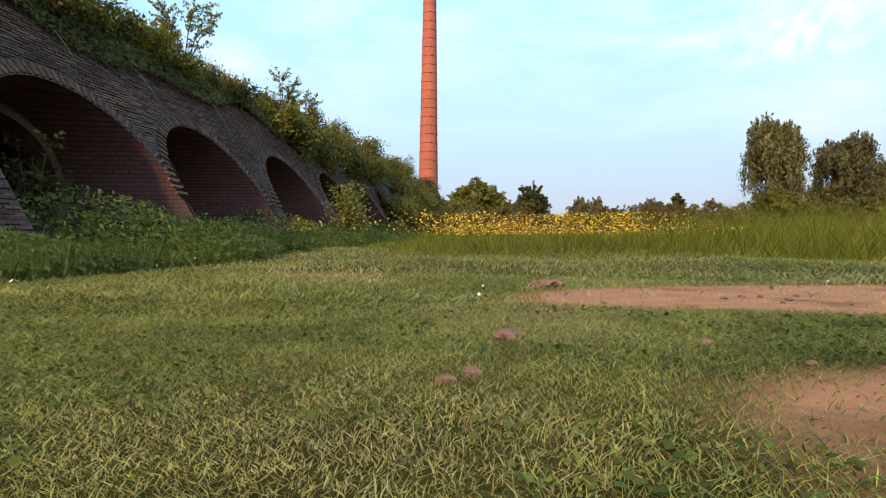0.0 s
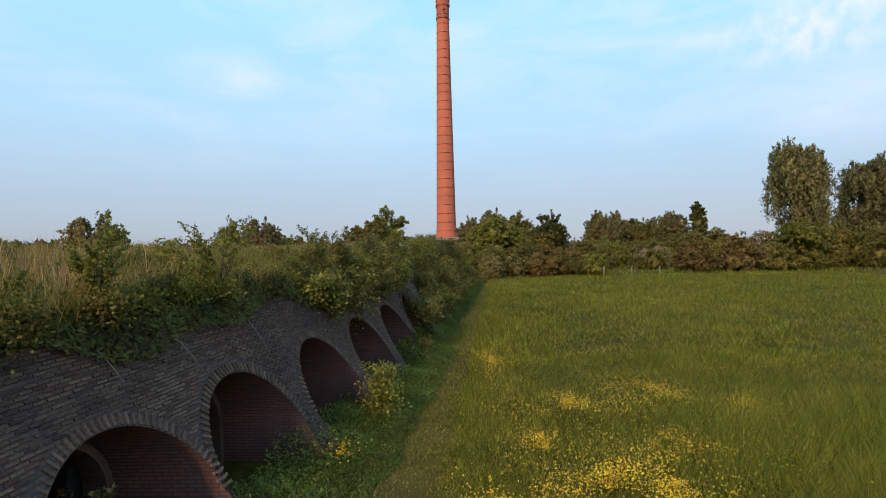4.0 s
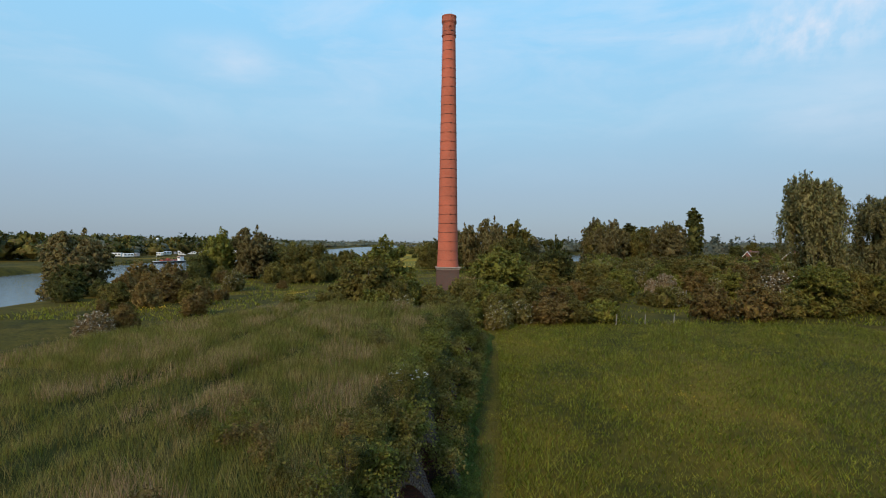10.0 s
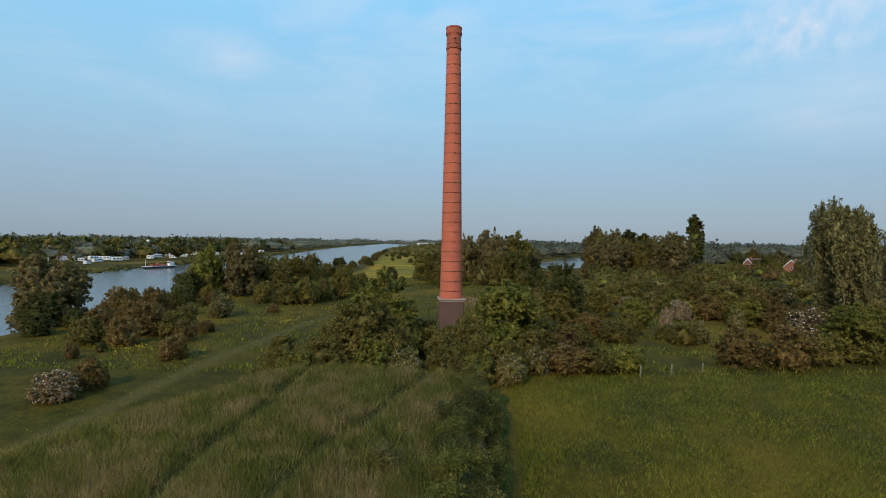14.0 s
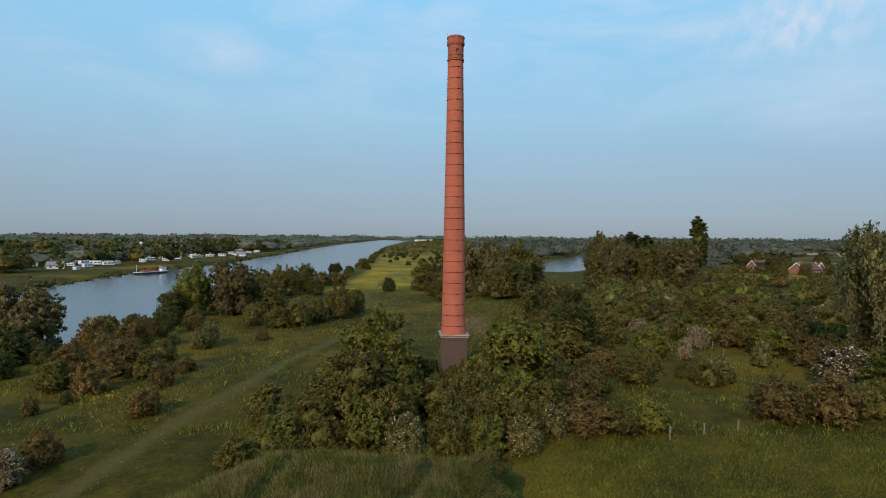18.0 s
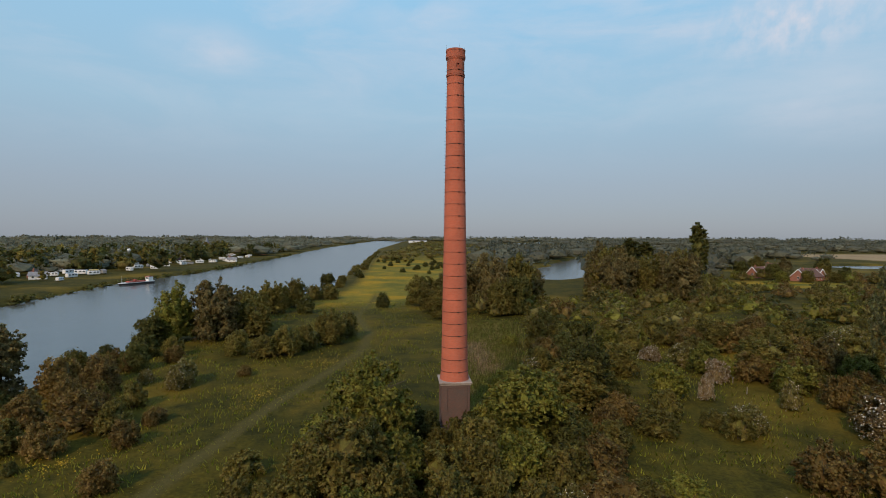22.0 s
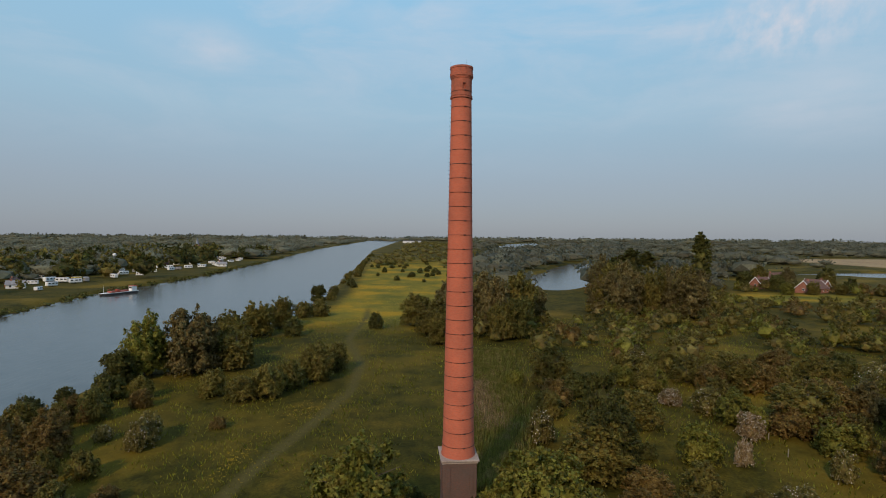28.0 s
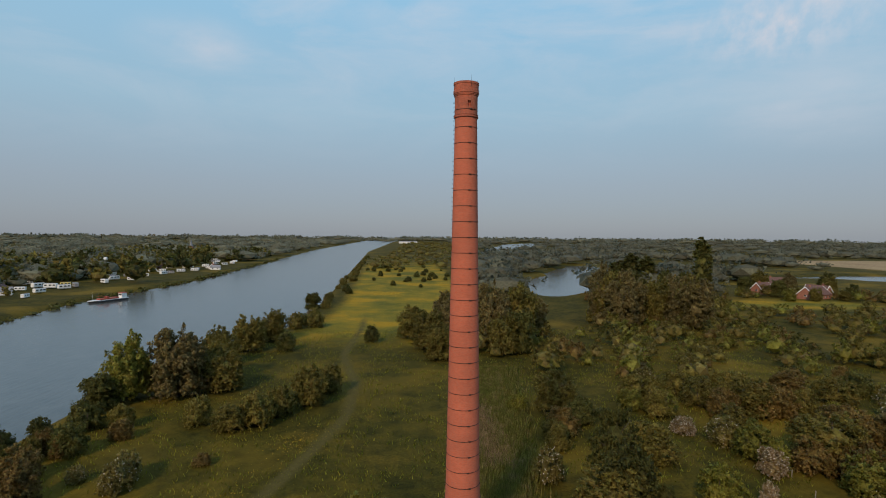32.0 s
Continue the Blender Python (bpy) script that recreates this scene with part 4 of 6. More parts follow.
CHIMNEY_BUSHES = [(44.0, 152.4, 6.0, 7.2, 'o'), (43.6, 164.0, 5.6, 8.0, 'o'), (48.6, 137.7, 5.2, 6.4, 'w'), (49.8, 131.5, 6.2, 6.6, 'g'), (65.2, 152.0, 6.4, 9.5, 'r'), (60.5, 129.0, 8.2, 12.0, 'o'), (61.5, 123.0, 6.0, 8.0, 'r'), (56.0, 126.5, 5.4, 7.0, 'r'), (79.0, 164.0, 6.4, 9.4, 'r'), (86.0, 159.5, 6.2, 8.8, 'o'), (57.0, 152.0, 5.6, 7.4, 'r'), (70.0, 136.0, 6.8, 9.5, 'r'), (53.0, 143.0, 5.6, 7.5, 'o'), (15.0, 124.7, 5.4, 5.1, 'w'), (21.1, 101.6, 4.0, 4.8, 'r'), (23.6, 155.0, 8.5, 9.4, 'w'), (45.5, 153.9, 5.4, 6.2, 'y'), (36.3, 117.4, 6.1, 6.4, 'y'), (41.8, 115.7, 4.0, 2.8, 'p'), (52.1, 110.5, 4.8, 3.4, 'w'), (14.8, 98.5, 5.2, 5.8, 'o'), (-2.6, 101.4, 3.6, 3.4, 'd'), (0.6, 100.4, 2.9, 3.0, 'o'), (3.0, 100.2, 3.8, 3.6, 'd'), (5.2, 101.6, 5.0, 4.6, 'g'), (-4.2, 103.6, 3.4, 3.0, 'd'), (-1.2, 97.6, 2.6, 3.2, 'o'), (1.8, 97.0, 2.6, 3.4, 'o')]
FRONT_BUSHES = [(-10.5, 84.2, 8.6, 9.6, 'o'), (-14.9, 79.9, 6.0, 5.7, 'o'), (-6.1, 80.1, 7.6, 5.7, 'o'), (-0.4, 79.6, 6.9, 5.7, 'o'), (4.1, 79.7, 6.9, 5.0, 'o'), (7.5, 79.3, 5.9, 5.0, 'o'), (10.6, 79.8, 4.7, 3.8, 'w'), (13.9, 81.0, 4.6, 5.1, 'r'), (18.2, 81.1, 4.5, 5.2, 'o'), (22.1, 82.0, 4.6, 5.2, 'y'), (38.3, 85.2, 5.5, 6.2, 'r'), (44.6, 84.6, 5.6, 7.5, 'r'), (-21.2, 83.9, 3.4, 4.0, 'o'), (-18.0, 81.9, 3.9, 4.6, 'o')]
LEFT_BUSHES = [(-60.5, 126.5, 5.4, 6.0, 'r'), (-66.0, 127.5, 5.8, 6.4, 'o'), (-69.5, 143.4, 3.6, 4.2, 'd'), (-54.9, 142.0, 3.8, 4.4, 'r'), (-56.5, 112.0, 4.8, 5.8, 'r'), (-47.5, 113.0, 4.0, 4.6, 'o'), (-71.0, 136.0, 4.4, 5.4, 'd'), (-39.1, 68.9, 3.2, 4.6, 'p'), (-38.2, 72.8, 3.4, 3.9, 'r'), (-49.2, 85.9, 2.4, 2.1, 'r'), (-48.1, 90.2, 1.6, 1.8, 'd'), (-40.7, 105.2, 2.3, 2.5, 'r'), (-36.0, 86.2, 3.6, 4.2, 'r'), (-40.3, 98.2, 3.6, 4.0, 'r'), (-48.2, 95.4, 4.4, 5.2, 'r'), (-54.0, 96.0, 4.4, 5.6, 'o'), (-52.6, 113.6, 4.0, 3.6, 'o'), (-59.2, 135.5, 5.6, 6.1, 'd'), (-63.7, 133.1, 4.1, 3.3, 'o'), (-44.9, 122.9, 4.8, 4.8, 'w'), (-65.5, 101.3, 4.3, 5.1, 'd'), (-64.8, 109.4, 3.8, 3.8, 'd')]
for some, grp in ((BANK_LEFT, "bushes by the river"), (BANK_SHRUBS, "bushes by the river"), (CHIMNEY_BUSHES, "bushes round the chimney"), (FRONT_BUSHES, "bushes before the chimney"), (LEFT_BUSHES, "bushes beside the kiln")):
    for x, y, h, w, kd in some:
        plant(x, y, h, w, kd, "bush", grp)
for some, grp in ((BANK_TREES, "trees on the river bank"), (CHIMNEY_TREES, "trees round the chimney")):
    for x, y, h, w, kd in some:
        plant(x, y, h, w, kd, "tree", grp)
for x, y, h, w in ((67.4, 105, 24.0, 12.5), (83, 109, 21.5, 13.5), (97, 116, 17.5, 15), (109, 121, 15.5, 15)):
    plant(x, y, h, w, "v", "willow", "willows")
for x, y, h, w, kd in ((-76, 119, 15, 15, "b"), (-71, 110, 6.5, 7.5, "d"), (23.5, 121, 12, 8, "d"), (19, 219, 20, 14, "b"), (29, 226, 19, 15, "o"), (10, 228, 18, 13, "b"), (-1, 214, 12, 12, "o"), (2, 200, 10, 10, "o"), (36, 236, 14, 13, "b"), (-6, 232, 11, 12, "o"), (5, 244, 14, 13, "b"), (21, 206, 12, 10, "o"), (-68, 158, 7, 8, "d"), (-48, 171, 9, 10, "o"), (-52, 180, 10, 11, "o"), (27, 208, 13, 9, "d")):
    plant(x, y, h, w, kd, "tree", "trees on the floodplain")
for x, y, h, w, kd in ((-11.5, 69.5, 3.8, 4.2, "y"), (-7.0, 68.4, 3.4, 3.4, "g"), (-3.0, 69.8, 4.2, 3.6, "g"), (0.6, 68.6, 3.6, 3.2, "y"), (3.0, 70.6, 4.0, 3.6, "o"), (-16.0, 71.4, 3.6, 4.6, "o"), (-20.5, 73.5, 3.0, 4.4, "o"), (-17.5, 76.5, 4.6, 5.0, "g"), (-12.8, 75.0, 5.2, 5.2, "o"), (-8.6, 76.4, 6.4, 5.4, "g"), (-4.6, 74.8, 5.6, 5.0, "w"), (-0.4, 75.4, 5.8, 5.2, "o"), (3.4, 75.2, 5.2, 4.6, "g"), (7.2, 75.8, 4.6, 4.4, "w"),
                       (-15.0, 87.5, 6.4, 6.5, "o"), (-5.6, 87.0, 8.2, 7.4, "g"), (-1.4, 86.2, 6.6, 6.2, "o"), (3.0, 86.8, 7.2, 6.6, "o"), (7.4, 88.0, 7.6, 7.4, "g"), (11.8, 86.5, 6.2, 6.4, "o"), (16.4, 89.0, 5.8, 6.4, "r"), (14.4, 93.4, 6.8, 6.6, "d"),
                       (-14.5, 93.5, 7.4, 7.2, "g"), (3.6, 93.0, 7.6, 6.8, "o"), (19.5, 95.5, 5.2, 5.8, "o"), (-22.5, 89.5, 3.8, 4.8, "o"), (27.6, 101.0, 4.6, 6.0, "o"), (24.5, 106.5, 5.2, 6.4, "r"), (31.5, 107.5, 4.4, 5.6, "o"), (15.5, 81.8, 4.6, 6.4, "r"), (50.5, 86.5, 4.6, 5.4, "o"), (62.5, 92.0, 4.4, 6.0, "o")):
    plant(x, y, h, w, kd, "bush", "bushes before the chimney")
# the thicket of hawthorns that spreads over the floodplain
scatter = random.Random(11)
thicket = {"o": [], "r": [], "b": [], "d": [], "g": [], "w": []}
placed = 0
while placed < 1000:
    y = 86 + 294 * scatter.random() ** 0.8
    x = scatter.uniform(14, 70 + y * 0.8)
    patch = math.sin(x * 0.07 + 1) * math.sin(y * 0.06) + 0.5 * math.sin(x * 0.15 + 0.11 * y)
    dens = 0.16 + 0.84 * smooth01((x - 24 - 0.05 * (y - 80)) / 40) * (0.8 if patch > -0.05 else 0.07)
    dens = max(dens, float(smooth01((y - 165) / 25)) * (0.2 if x < 34 else 0.7 if patch > -0.1 else 0.10))
    if y < 100 and x < 33 or math.hypot((x - 50) / 8, (y - 107) / 13) < 1 or math.hypot((x - 30) / 13, (y - 168) / 17) < 1 or math.hypot((x - 208) / 50, (y - 335) / 28) < 1 or scatter.random() > dens or lake_in(x, y, *LAKES[0]) > -0.35 or (y > 240 and 0.22 < (x + 3) / (y - 45) < 0.31):
        continue
    hh = scatter.uniform(2.2, 5.2) if scatter.random() < 0.7 else scatter.uniform(5.0, 7.6)
    kd, ww = scatter.choice("oogroboydwoowgorpro"), hh * scatter.uniform(0.95, 1.45)
    if y < 175:
        plant(x, y, hh, ww, kd, "bush", "hawthorn thicket")
    else:
        thicket[{"y": "g", "p": "w"}.get(kd, kd)].append((x, y, hh, ww))
    placed += 1
# a row of scrub along the near bank farther on, and bushes in the long pasture
for i in range(26):
    y = 262 + 26 * i + scatter.uniform(-4, 4)
    x = float(np.interp(y, NEAR_Y, NEAR_X)) + scatter.uniform(6, 14)
    hh = scatter.uniform(3, 6.5)
    plant(x, y, hh, hh * 1.2, scatter.choice("ood"), "bush", "scrub along the bank")
for i in range(40):
    y, x = scatter.uniform(370, 760), scatter.uniform(-58, 30)
    hh = scatter.uniform(2, 4.5)
    plant(x, y, hh, hh * 1.3, "d", "bush", "bushes in the pasture")
# grove of willows and poplars before the farm
for i in range(16):
    x, y = scatter.uniform(71, 111), scatter.uniform(252, 285)
    plant(x, y, scatter.uniform(18, 23), scatter.uniform(12, 16), "bvo"[i % 3] if i % 3 != 1 else "b", "tree", "grove by the pond")
for x, y, h, w in ((169, 370, 35, 12.5), (128, 378, 25, 13), (141, 385, 23, 14), (117, 372, 21, 13)):
    plant(x, y, h, w, "d", "poplar", "poplars")
for i in range(10):
    plant(scatter.uniform(130, 168), scatter.uniform(345, 390), scatter.uniform(12, 18), scatter.uniform(9, 13), "d", "tree", "trees by the farm")

for x, y, h, w, kd in ((228, 352, 8, 8, "o"), (219, 372, 11, 10, "d"), (246, 352, 6, 7, "o"), (262, 366, 9, 9, "d"), (243, 396, 13, 11, "b"), (268, 392, 12, 11, "o"), (206, 386, 12, 10, "d"), (212, 352, 7, 8, "g"), (280, 410, 13, 12, "d"), (232, 410, 14, 12, "o")):
    plant(x, y, h, w, kd, "tree", "trees by the farm")


# ---- far woods: clumps of leaves massed to the horizon ----
def woods(name, spots, leaf, mat, label, per=60, seed=1):
    rng = np.random.default_rng(seed)
    out, nrm = [], []
    for x, y, h, w in spots:
        p, o = crown_points(rng, per, w * 0.5, w * 0.5, h * 0.5, 24, 0.30, 0.62, 0.25)
        p[:, 2] = np.maximum(p[:, 2] + h * 0.5, 0.2)
        nrm.append(soft_normals(p, h, o, rng))
        at = np.array([x, y, G(x, y)])
        out.append(leaf_tris(p + at, leaf * h / 10, o, rng, 1.3))
        c, d = core_tris(rng, w * 0.30, w * 0.30, h * 0.32, h * 0.42, 1)
        out.append(c + at)
        nrm.append(d)
    ob = new(name, array_mesh(name, np.concatenate(out), mat, 3, np.concatenate(nrm)))
    return tagged(ob, label, "woods", kind="stuff")


for kd, some in thicket.items():
    woods("hawthorn_thicket", some, 0.6, M["leaf_" + kd], "thicket of rounded hawthorns on the far floodplain", 900, 30 + ord(kd))
far = random.Random(21)
spots = []
for i in range(2000):
    y = 380 + 2700 * far.random() ** 1.7
    x = far.uniform(34 + (y - 380) * 0.05, 280 + y * 0.9)
    if max(lake_in(x, y, *lk) for lk in LAKES) > -0.25 or (185 < x < 330 and y < 480) or (290 < x < 620 and y < 640) or (500 < x < 930 and 490 < y < 980):
        continue
    if math.sin(x * 0.011 + 1) * math.sin(y * 0.006 + 0.5) > 0.45:
        continue
    hh = 7 + 15 * far.random() ** 1.6
    spots.append((x, y, hh, hh * far.uniform(1.4, 2.6) * (1 + y / 1500)))
woods("far_wood", spots, 1.15, M["leaf_far_haze"], "distant mixed woodland across the floodplain", 110, 2)
spots = []
for i in range(2300):
    y = 250 + 2800 * far.random() ** 1.6
    x = float(np.interp(y, FAR_Y, FAR_X)) - 25 - far.random() ** 1.3 * (250 + y * 0.9)
    if x > -285 - 20 * math.sin(y * 0.01) and y < 760:
        continue
    if -390 < x < -200 and y < 560 and far.random() < 0.35:
        continue
    if math.sin(x * 0.013) * math.sin(y * 0.007 + 1.5) > 0.4:
        continue
    hh = 7 + 14 * far.random() ** 1.5
    spots.append((x, y, hh, hh * far.uniform(1.4, 2.6) * (1 + y / 1500)))
woods("far_wood", spots, 1.15, M["leaf_far_haze"], "dark trees and hedges beyond the river", 100, 3)
spots = [(float(np.interp(y, FAR_Y, FAR_X)) - 1 - 3 * far.random(), y, far.uniform(1.2, 3.2), far.uniform(3, 8)) for y in [255 + 4.0 * i + 3 * far.random() for i in range(150)] if far.random() < 0.6]
woods("bank_scrub", spots, 3.0, M["leaf_d"], "low dark scrub along the far water's edge", 60, 7)
spots = [(far.uniform(-60, 110), far.uniform(600, 2400), far.uniform(6, 12), far.uniform(14, 30)) for i in range(170)]
spots = [q for q in spots if max(lake_in(q[0], q[1], *lk) for lk in LAKES) < -0.25]
woods("far_wood", spots, 1.7, M["leaf_o"], "distant scrub along the river", 60, 4)
spots = [(far.uniform(-2900, 2900), far.uniform(3000, 4300), far.uniform(16, 32), far.uniform(90, 240)) for i in range(260)]
woods("far_wood", spots, 3.0, M["leaf_far_haze"], "tree line on the horizon", 70, 5)


# ---- grass and flowers ----
def blades(points, tall, wide, rng, lean=0.35, slim=False):
    """One bent blade of two facets at each point."""
    n = len(points)
    a = rng.uniform(0, 6.283, n)
    h = tall * rng.uniform(0.55, 1.3, n)
    side = np.stack([np.cos(a), np.sin(a), np.zeros(n)], 1) * (wide * rng.uniform(0.6, 1.3, n))[:, None] * 0.5
    b = rng.uniform(0, 6.283, n)
    tip = np.stack([np.cos(b) * h * lean * rng.uniform(0.3, 1.6, n), np.sin(b) * h * lean * rng.uniform(0.3, 1.6, n), h], 1)
    mid = tip * 0.5 * np.array([0.6, 0.6, 1.15])
    if slim:
        return np.stack([points - side, points + side, points + tip], 1)
    return np.stack([points, points + mid * 0.8 + side, points + tip, points + mid * 0.8 - side], 1)


def on_ground(x, y, dz=0.0):
    return np.stack([x, y, height(x, y) + dz], 1)


def wall_x(y):
    return -3.4 + (y - 12.8) * math.tan(KA)


def stuff(name, co, mat, sides, label, category, up=(0.0, 0.0, 1.0)):
    co = np.asarray(co)
    soft = rng.normal(0, 0.28, (len(co), 3)) + np.array(up)
    return tagged(new(name, array_mesh(name, co, mat, sides, soft)), label, category, kind="stuff")


rng = np.random.default_rng(7)


def lawn(n, x0, x1, y0, y1, tall, wide, power=1.0):
    x, y = rng.uniform(x0, x1, n), y0 + (y1 - y0) * rng.uniform(0, 1, n) ** power
    s, p = zone(x, y)
    patch = 0.5 + 0.5 * np.sin(x * 1.9 + 2.0 * np.sin(y * 0.8)) * np.sin(y * 1.6 + x)
    keep = (rng.uniform(0, 1, n) > s * 0.97) & (rng.uniform(0, 1, n) > 0.45 * patch) & (x > wall_x(y) + 1.2)
    x, y = x[keep], y[keep]
    return blades(on_ground(x, y, -0.005), tall * (0.7 + 0.5 * patch[keep]), wide, rng, 1.25)


stuff("lawn_grass", np.concatenate([lawn(170000, -0.3, 5.3, 4.45, 6.9, 0.028, 0.0031), lawn(90000, -0.3, 5.3, 4.45, 7.4, 0.013, 0.0060), lawn(90000, -1.6, 6.4, 6.7, 9.2, 0.035, 0.0042), lawn(80000, -3.5, 9.5, 7.5, 20.0, 0.055, 0.010, 1.3)]), M["lawn"], 4, "short trampled lawn grass around the bare patch", "grass")


x, y = rng.uniform(-0.3, 5.3, 15000), rng.uniform(4.45, 8.0, 15000)
keep = (np.sin(x * 3.1 + 2 * np.sin(y * 2.2)) * np.sin(y * 3.7 + x) > -0.15) & (zone(x, y)[0] < 0.4)
c = on_ground(x[keep], y[keep], 0.0)
c[:, 2] += rng.uniform(0.006, 0.025, keep.sum())
stuff("clover", leaf_quads(c, 0.019, np.tile([0, 0, 1.0], (len(c), 1)), rng, 1.1, 1.2), M["nettle"], 4, "small clover leaves low in the lawn", "plants")


def meadow(n, y0, y1, tall, wide):
    y = rng.uniform(y0, y1, n)
    lane = 0.40 + 0.09 * (y - 13) + 0.9
    x = lane + np.abs(rng.normal(0, 0.25, n)) + rng.uniform(0, 1, n) ** 1.2 * (54 - lane)
    keep = (y > 13.0 - 0.9 * np.clip(x - 7.4, 0, 4) + np.sin(x) * 0.4)
    x, y = x[keep], y[keep]
    big = 0.75 + 0.25 * np.sin(x * 0.5 + 1.5 * np.sin(y * 0.3)) + 1.6 * smooth01((x - 6.4) / 3) * smooth01((24 - y) / 6)
    big *= 0.16 + 0.84 * smooth01((y - 13.0 + 0.9 * np.clip(x - 7.4, 0, 4)) / 3.2)
    return blades(on_ground(x, y), tall * big, wide, rng, 0.75, True)


stuff("meadow_grass", np.concatenate([meadow(150000, 9.0, 30, 0.46, 0.015), meadow(90000, 28, 80, 0.42, 0.05)]), M["meadow"], 3, "knee-high green meadow grass", "grass")


def lane_grass(n):
    y = rng.uniform(17, 78, n)
    x = 0.40 + 0.09 * (y - 13) + rng.uniform(-1.6, 1.6, n)
    return blades(on_ground(x, y), 0.10, 0.035, rng, 0.9)


def track_grass(n):
    y = rng.uniform(50, 290, n)
    x = np.interp(y, (40, 72, 84, 98, 117, 138, 152, 175, 205, 255, 300), (-36, -32, -31, -28.8, -26, -21, -18, -18.8, -26, -26, -30)) + rng.normal(0, 1.3, n)
    return blades(on_ground(x, y), 0.16, 0.09, rng, 0.9)


stuff("lawn_grass", track_grass(3000), M["meadow"], 4, "short worn grass on the cart track", "grass")
stuff("lawn_grass", lane_grass(16000), M["meadow"], 4, "short trodden grass on the path", "grass")


def kiln_points(n, u0, u1, w0, w1, power=1.0):
    u, w = rng.uniform(u0, u1, n), w0 + (w1 - w0) * rng.uniform(0, 1, n) ** power
    z = top_z(u, w)
    m = np.array(KILN)
    return np.stack([u, w, z], 1) @ m[:3, :3].T + m[:3, 3], u, w


p1, u, w = kiln_points(95000, -9, 26, 0.7, 20, 1.3)
p1 = p1[trench_off(u, w) > 0.36 + 0.2 * np.sin(u * 1.7) + rng.normal(0, 0.1, len(u))]
p2, u, w = kiln_points(95000, 20, 46.6, 0.7, 26)
p2 = p2[trench_off(u, w) > 0.38 + 0.22 * np.sin(u * 1.3) + rng.normal(0, 0.12, len(u))]
p3, u, w = kiln_points(40000, -8, 46, 4.0, 18.0)
p3 = p3[trench_off(u, w) < 0.5]
stuff("tall_grass", np.concatenate([blades(p3, 0.22, 0.035, rng, 0.9, True), blades(p1, 0.66, 0.020, rng, 0.4, True), blades(p2, 0.62, 0.042, rng, 0.55, True)]), M["tall"], 3, "tall half-dry grass on top of the kiln", "grass")


pd, u, w = kiln_points(85000, -9, 46.4, 0.9, 24, 1.1)
sel = np.sin(u * 0.55 + 1.3 * np.sin(w * 0.5)) * np.sin(w * 0.6 + u * 0.18) > 0.22
sel &= trench_off(u, w) > 0.6
stuff("dry_grass", blades(pd[sel], 0.78, 0.022, rng, 0.35, True), M["straw"], 3, "patches of straw-coloured dry grass on the kiln", "grass")


def flowers(x, y, z0, z1, size, n_petals=1):
    n = len(x)
    c = on_ground(x, y) + np.stack([np.zeros(n), np.zeros(n), rng.uniform(z0, z1, n)], 1)
    up = np.tile([0, 0, 1.0], (n, 1))
    return leaf_quads(c, size, up, rng, 1.0, 1.0)


def drift(n, cx, cy, rx, ry):
    a, r = rng.uniform(0, 6.283, n), np.abs(rng.normal(0, 0.55, n))
    x, y = cx + rx * r * np.cos(a), cy + ry * r * np.sin(a)
    some = np.sin(x * 2.6 + 1.4 * np.sin(y * 1.9)) * np.sin(y * 2.2 + 0.8 * x) > rng.uniform(-0.7, 0.5, n)
    return x[some], y[some]


fl = []
for cx, cy, rx, ry, n in ((3.4, 13.9, 1.8, 1.6, 1500), (5.2, 15.2, 2.4, 1.8, 1500), (5.4, 20.6, 3.0, 1.8, 1500), (8.6, 22.2, 1.8, 3.0, 1300), (3.6, 27.0, 1.6, 5.0, 1200), (7.6, 17.0, 3.2, 2.6, 1000), (4.2, 17.4, 1.6, 1.8, 700), (6.3, 14.6, 1.4, 1.2, 450), (10.8, 20.5, 2.5, 3.0, 350), (15, 26, 6, 6, 300), (-0.7, 17.2, 0.5, 0.8, 110)):
    fl.append(flowers(*drift(int(2.8 * n), cx, cy, rx, ry), 0.40, 0.80 if cy < 16 else 0.68, 0.037))
for cx, cy, rx, ry, n in ((30, 63, 11, 8, 900), (40, 71, 8, 5, 700), (18, 48, 10, 8, 700)):
    fl.append(flowers(*drift(n, cx, cy, rx, ry), 0.3, 0.5, 0.06))
stuff("buttercups", np.concatenate(fl), M["yellow"], 4, "drifts of bright yellow buttercups in the meadow", "flowers")
x, y = rng.uniform(-2, 9, 170), rng.uniform(6.5, 15, 170)
stuff("daisies", flowers(x, y, 0.05, 0.16, 0.022), M["white"], 4, "scattered small white daisies in the lawn", "flowers")


def foot_plants():
    n = 110000
    yy = 5 + 65 * rng.uniform(0, 1, n) ** 1.35
    off = rng.uniform(0, 1, n)
    lump = 0.6 + 0.4 * np.sin(yy * 1.7) * np.sin(yy * 0.6 + 1)
    x = wall_x(yy) + 0.5 + off * (2.5 + 0.5 * lump - 1.3 * smooth01((yy - 26) / 18))
    hmax = (0.85 * lump + 0.25) * (1 - 0.8 * np.clip(off, 0, 1) ** 1.5)
    c = on_ground(x, yy) + np.stack([np.zeros(n), np.zeros(n), hmax * rng.uniform(0.05, 1, n)], 1)
    out = np.tile([0.5, 0, 0.8], (n, 1))
    return leaf_tris(c, 0.042, out, rng, 2.2)


stuff("nettles", foot_plants(), M["nettle"], 3, "dense nettles and weeds along the foot of the kiln", "plants", (0.5, 0, 0.8))


x = wall_x(yy := 5 + 35 * rng.uniform(0, 1, 14000) ** 1.3) + 0.6 + rng.uniform(0, 2.7, 14000)
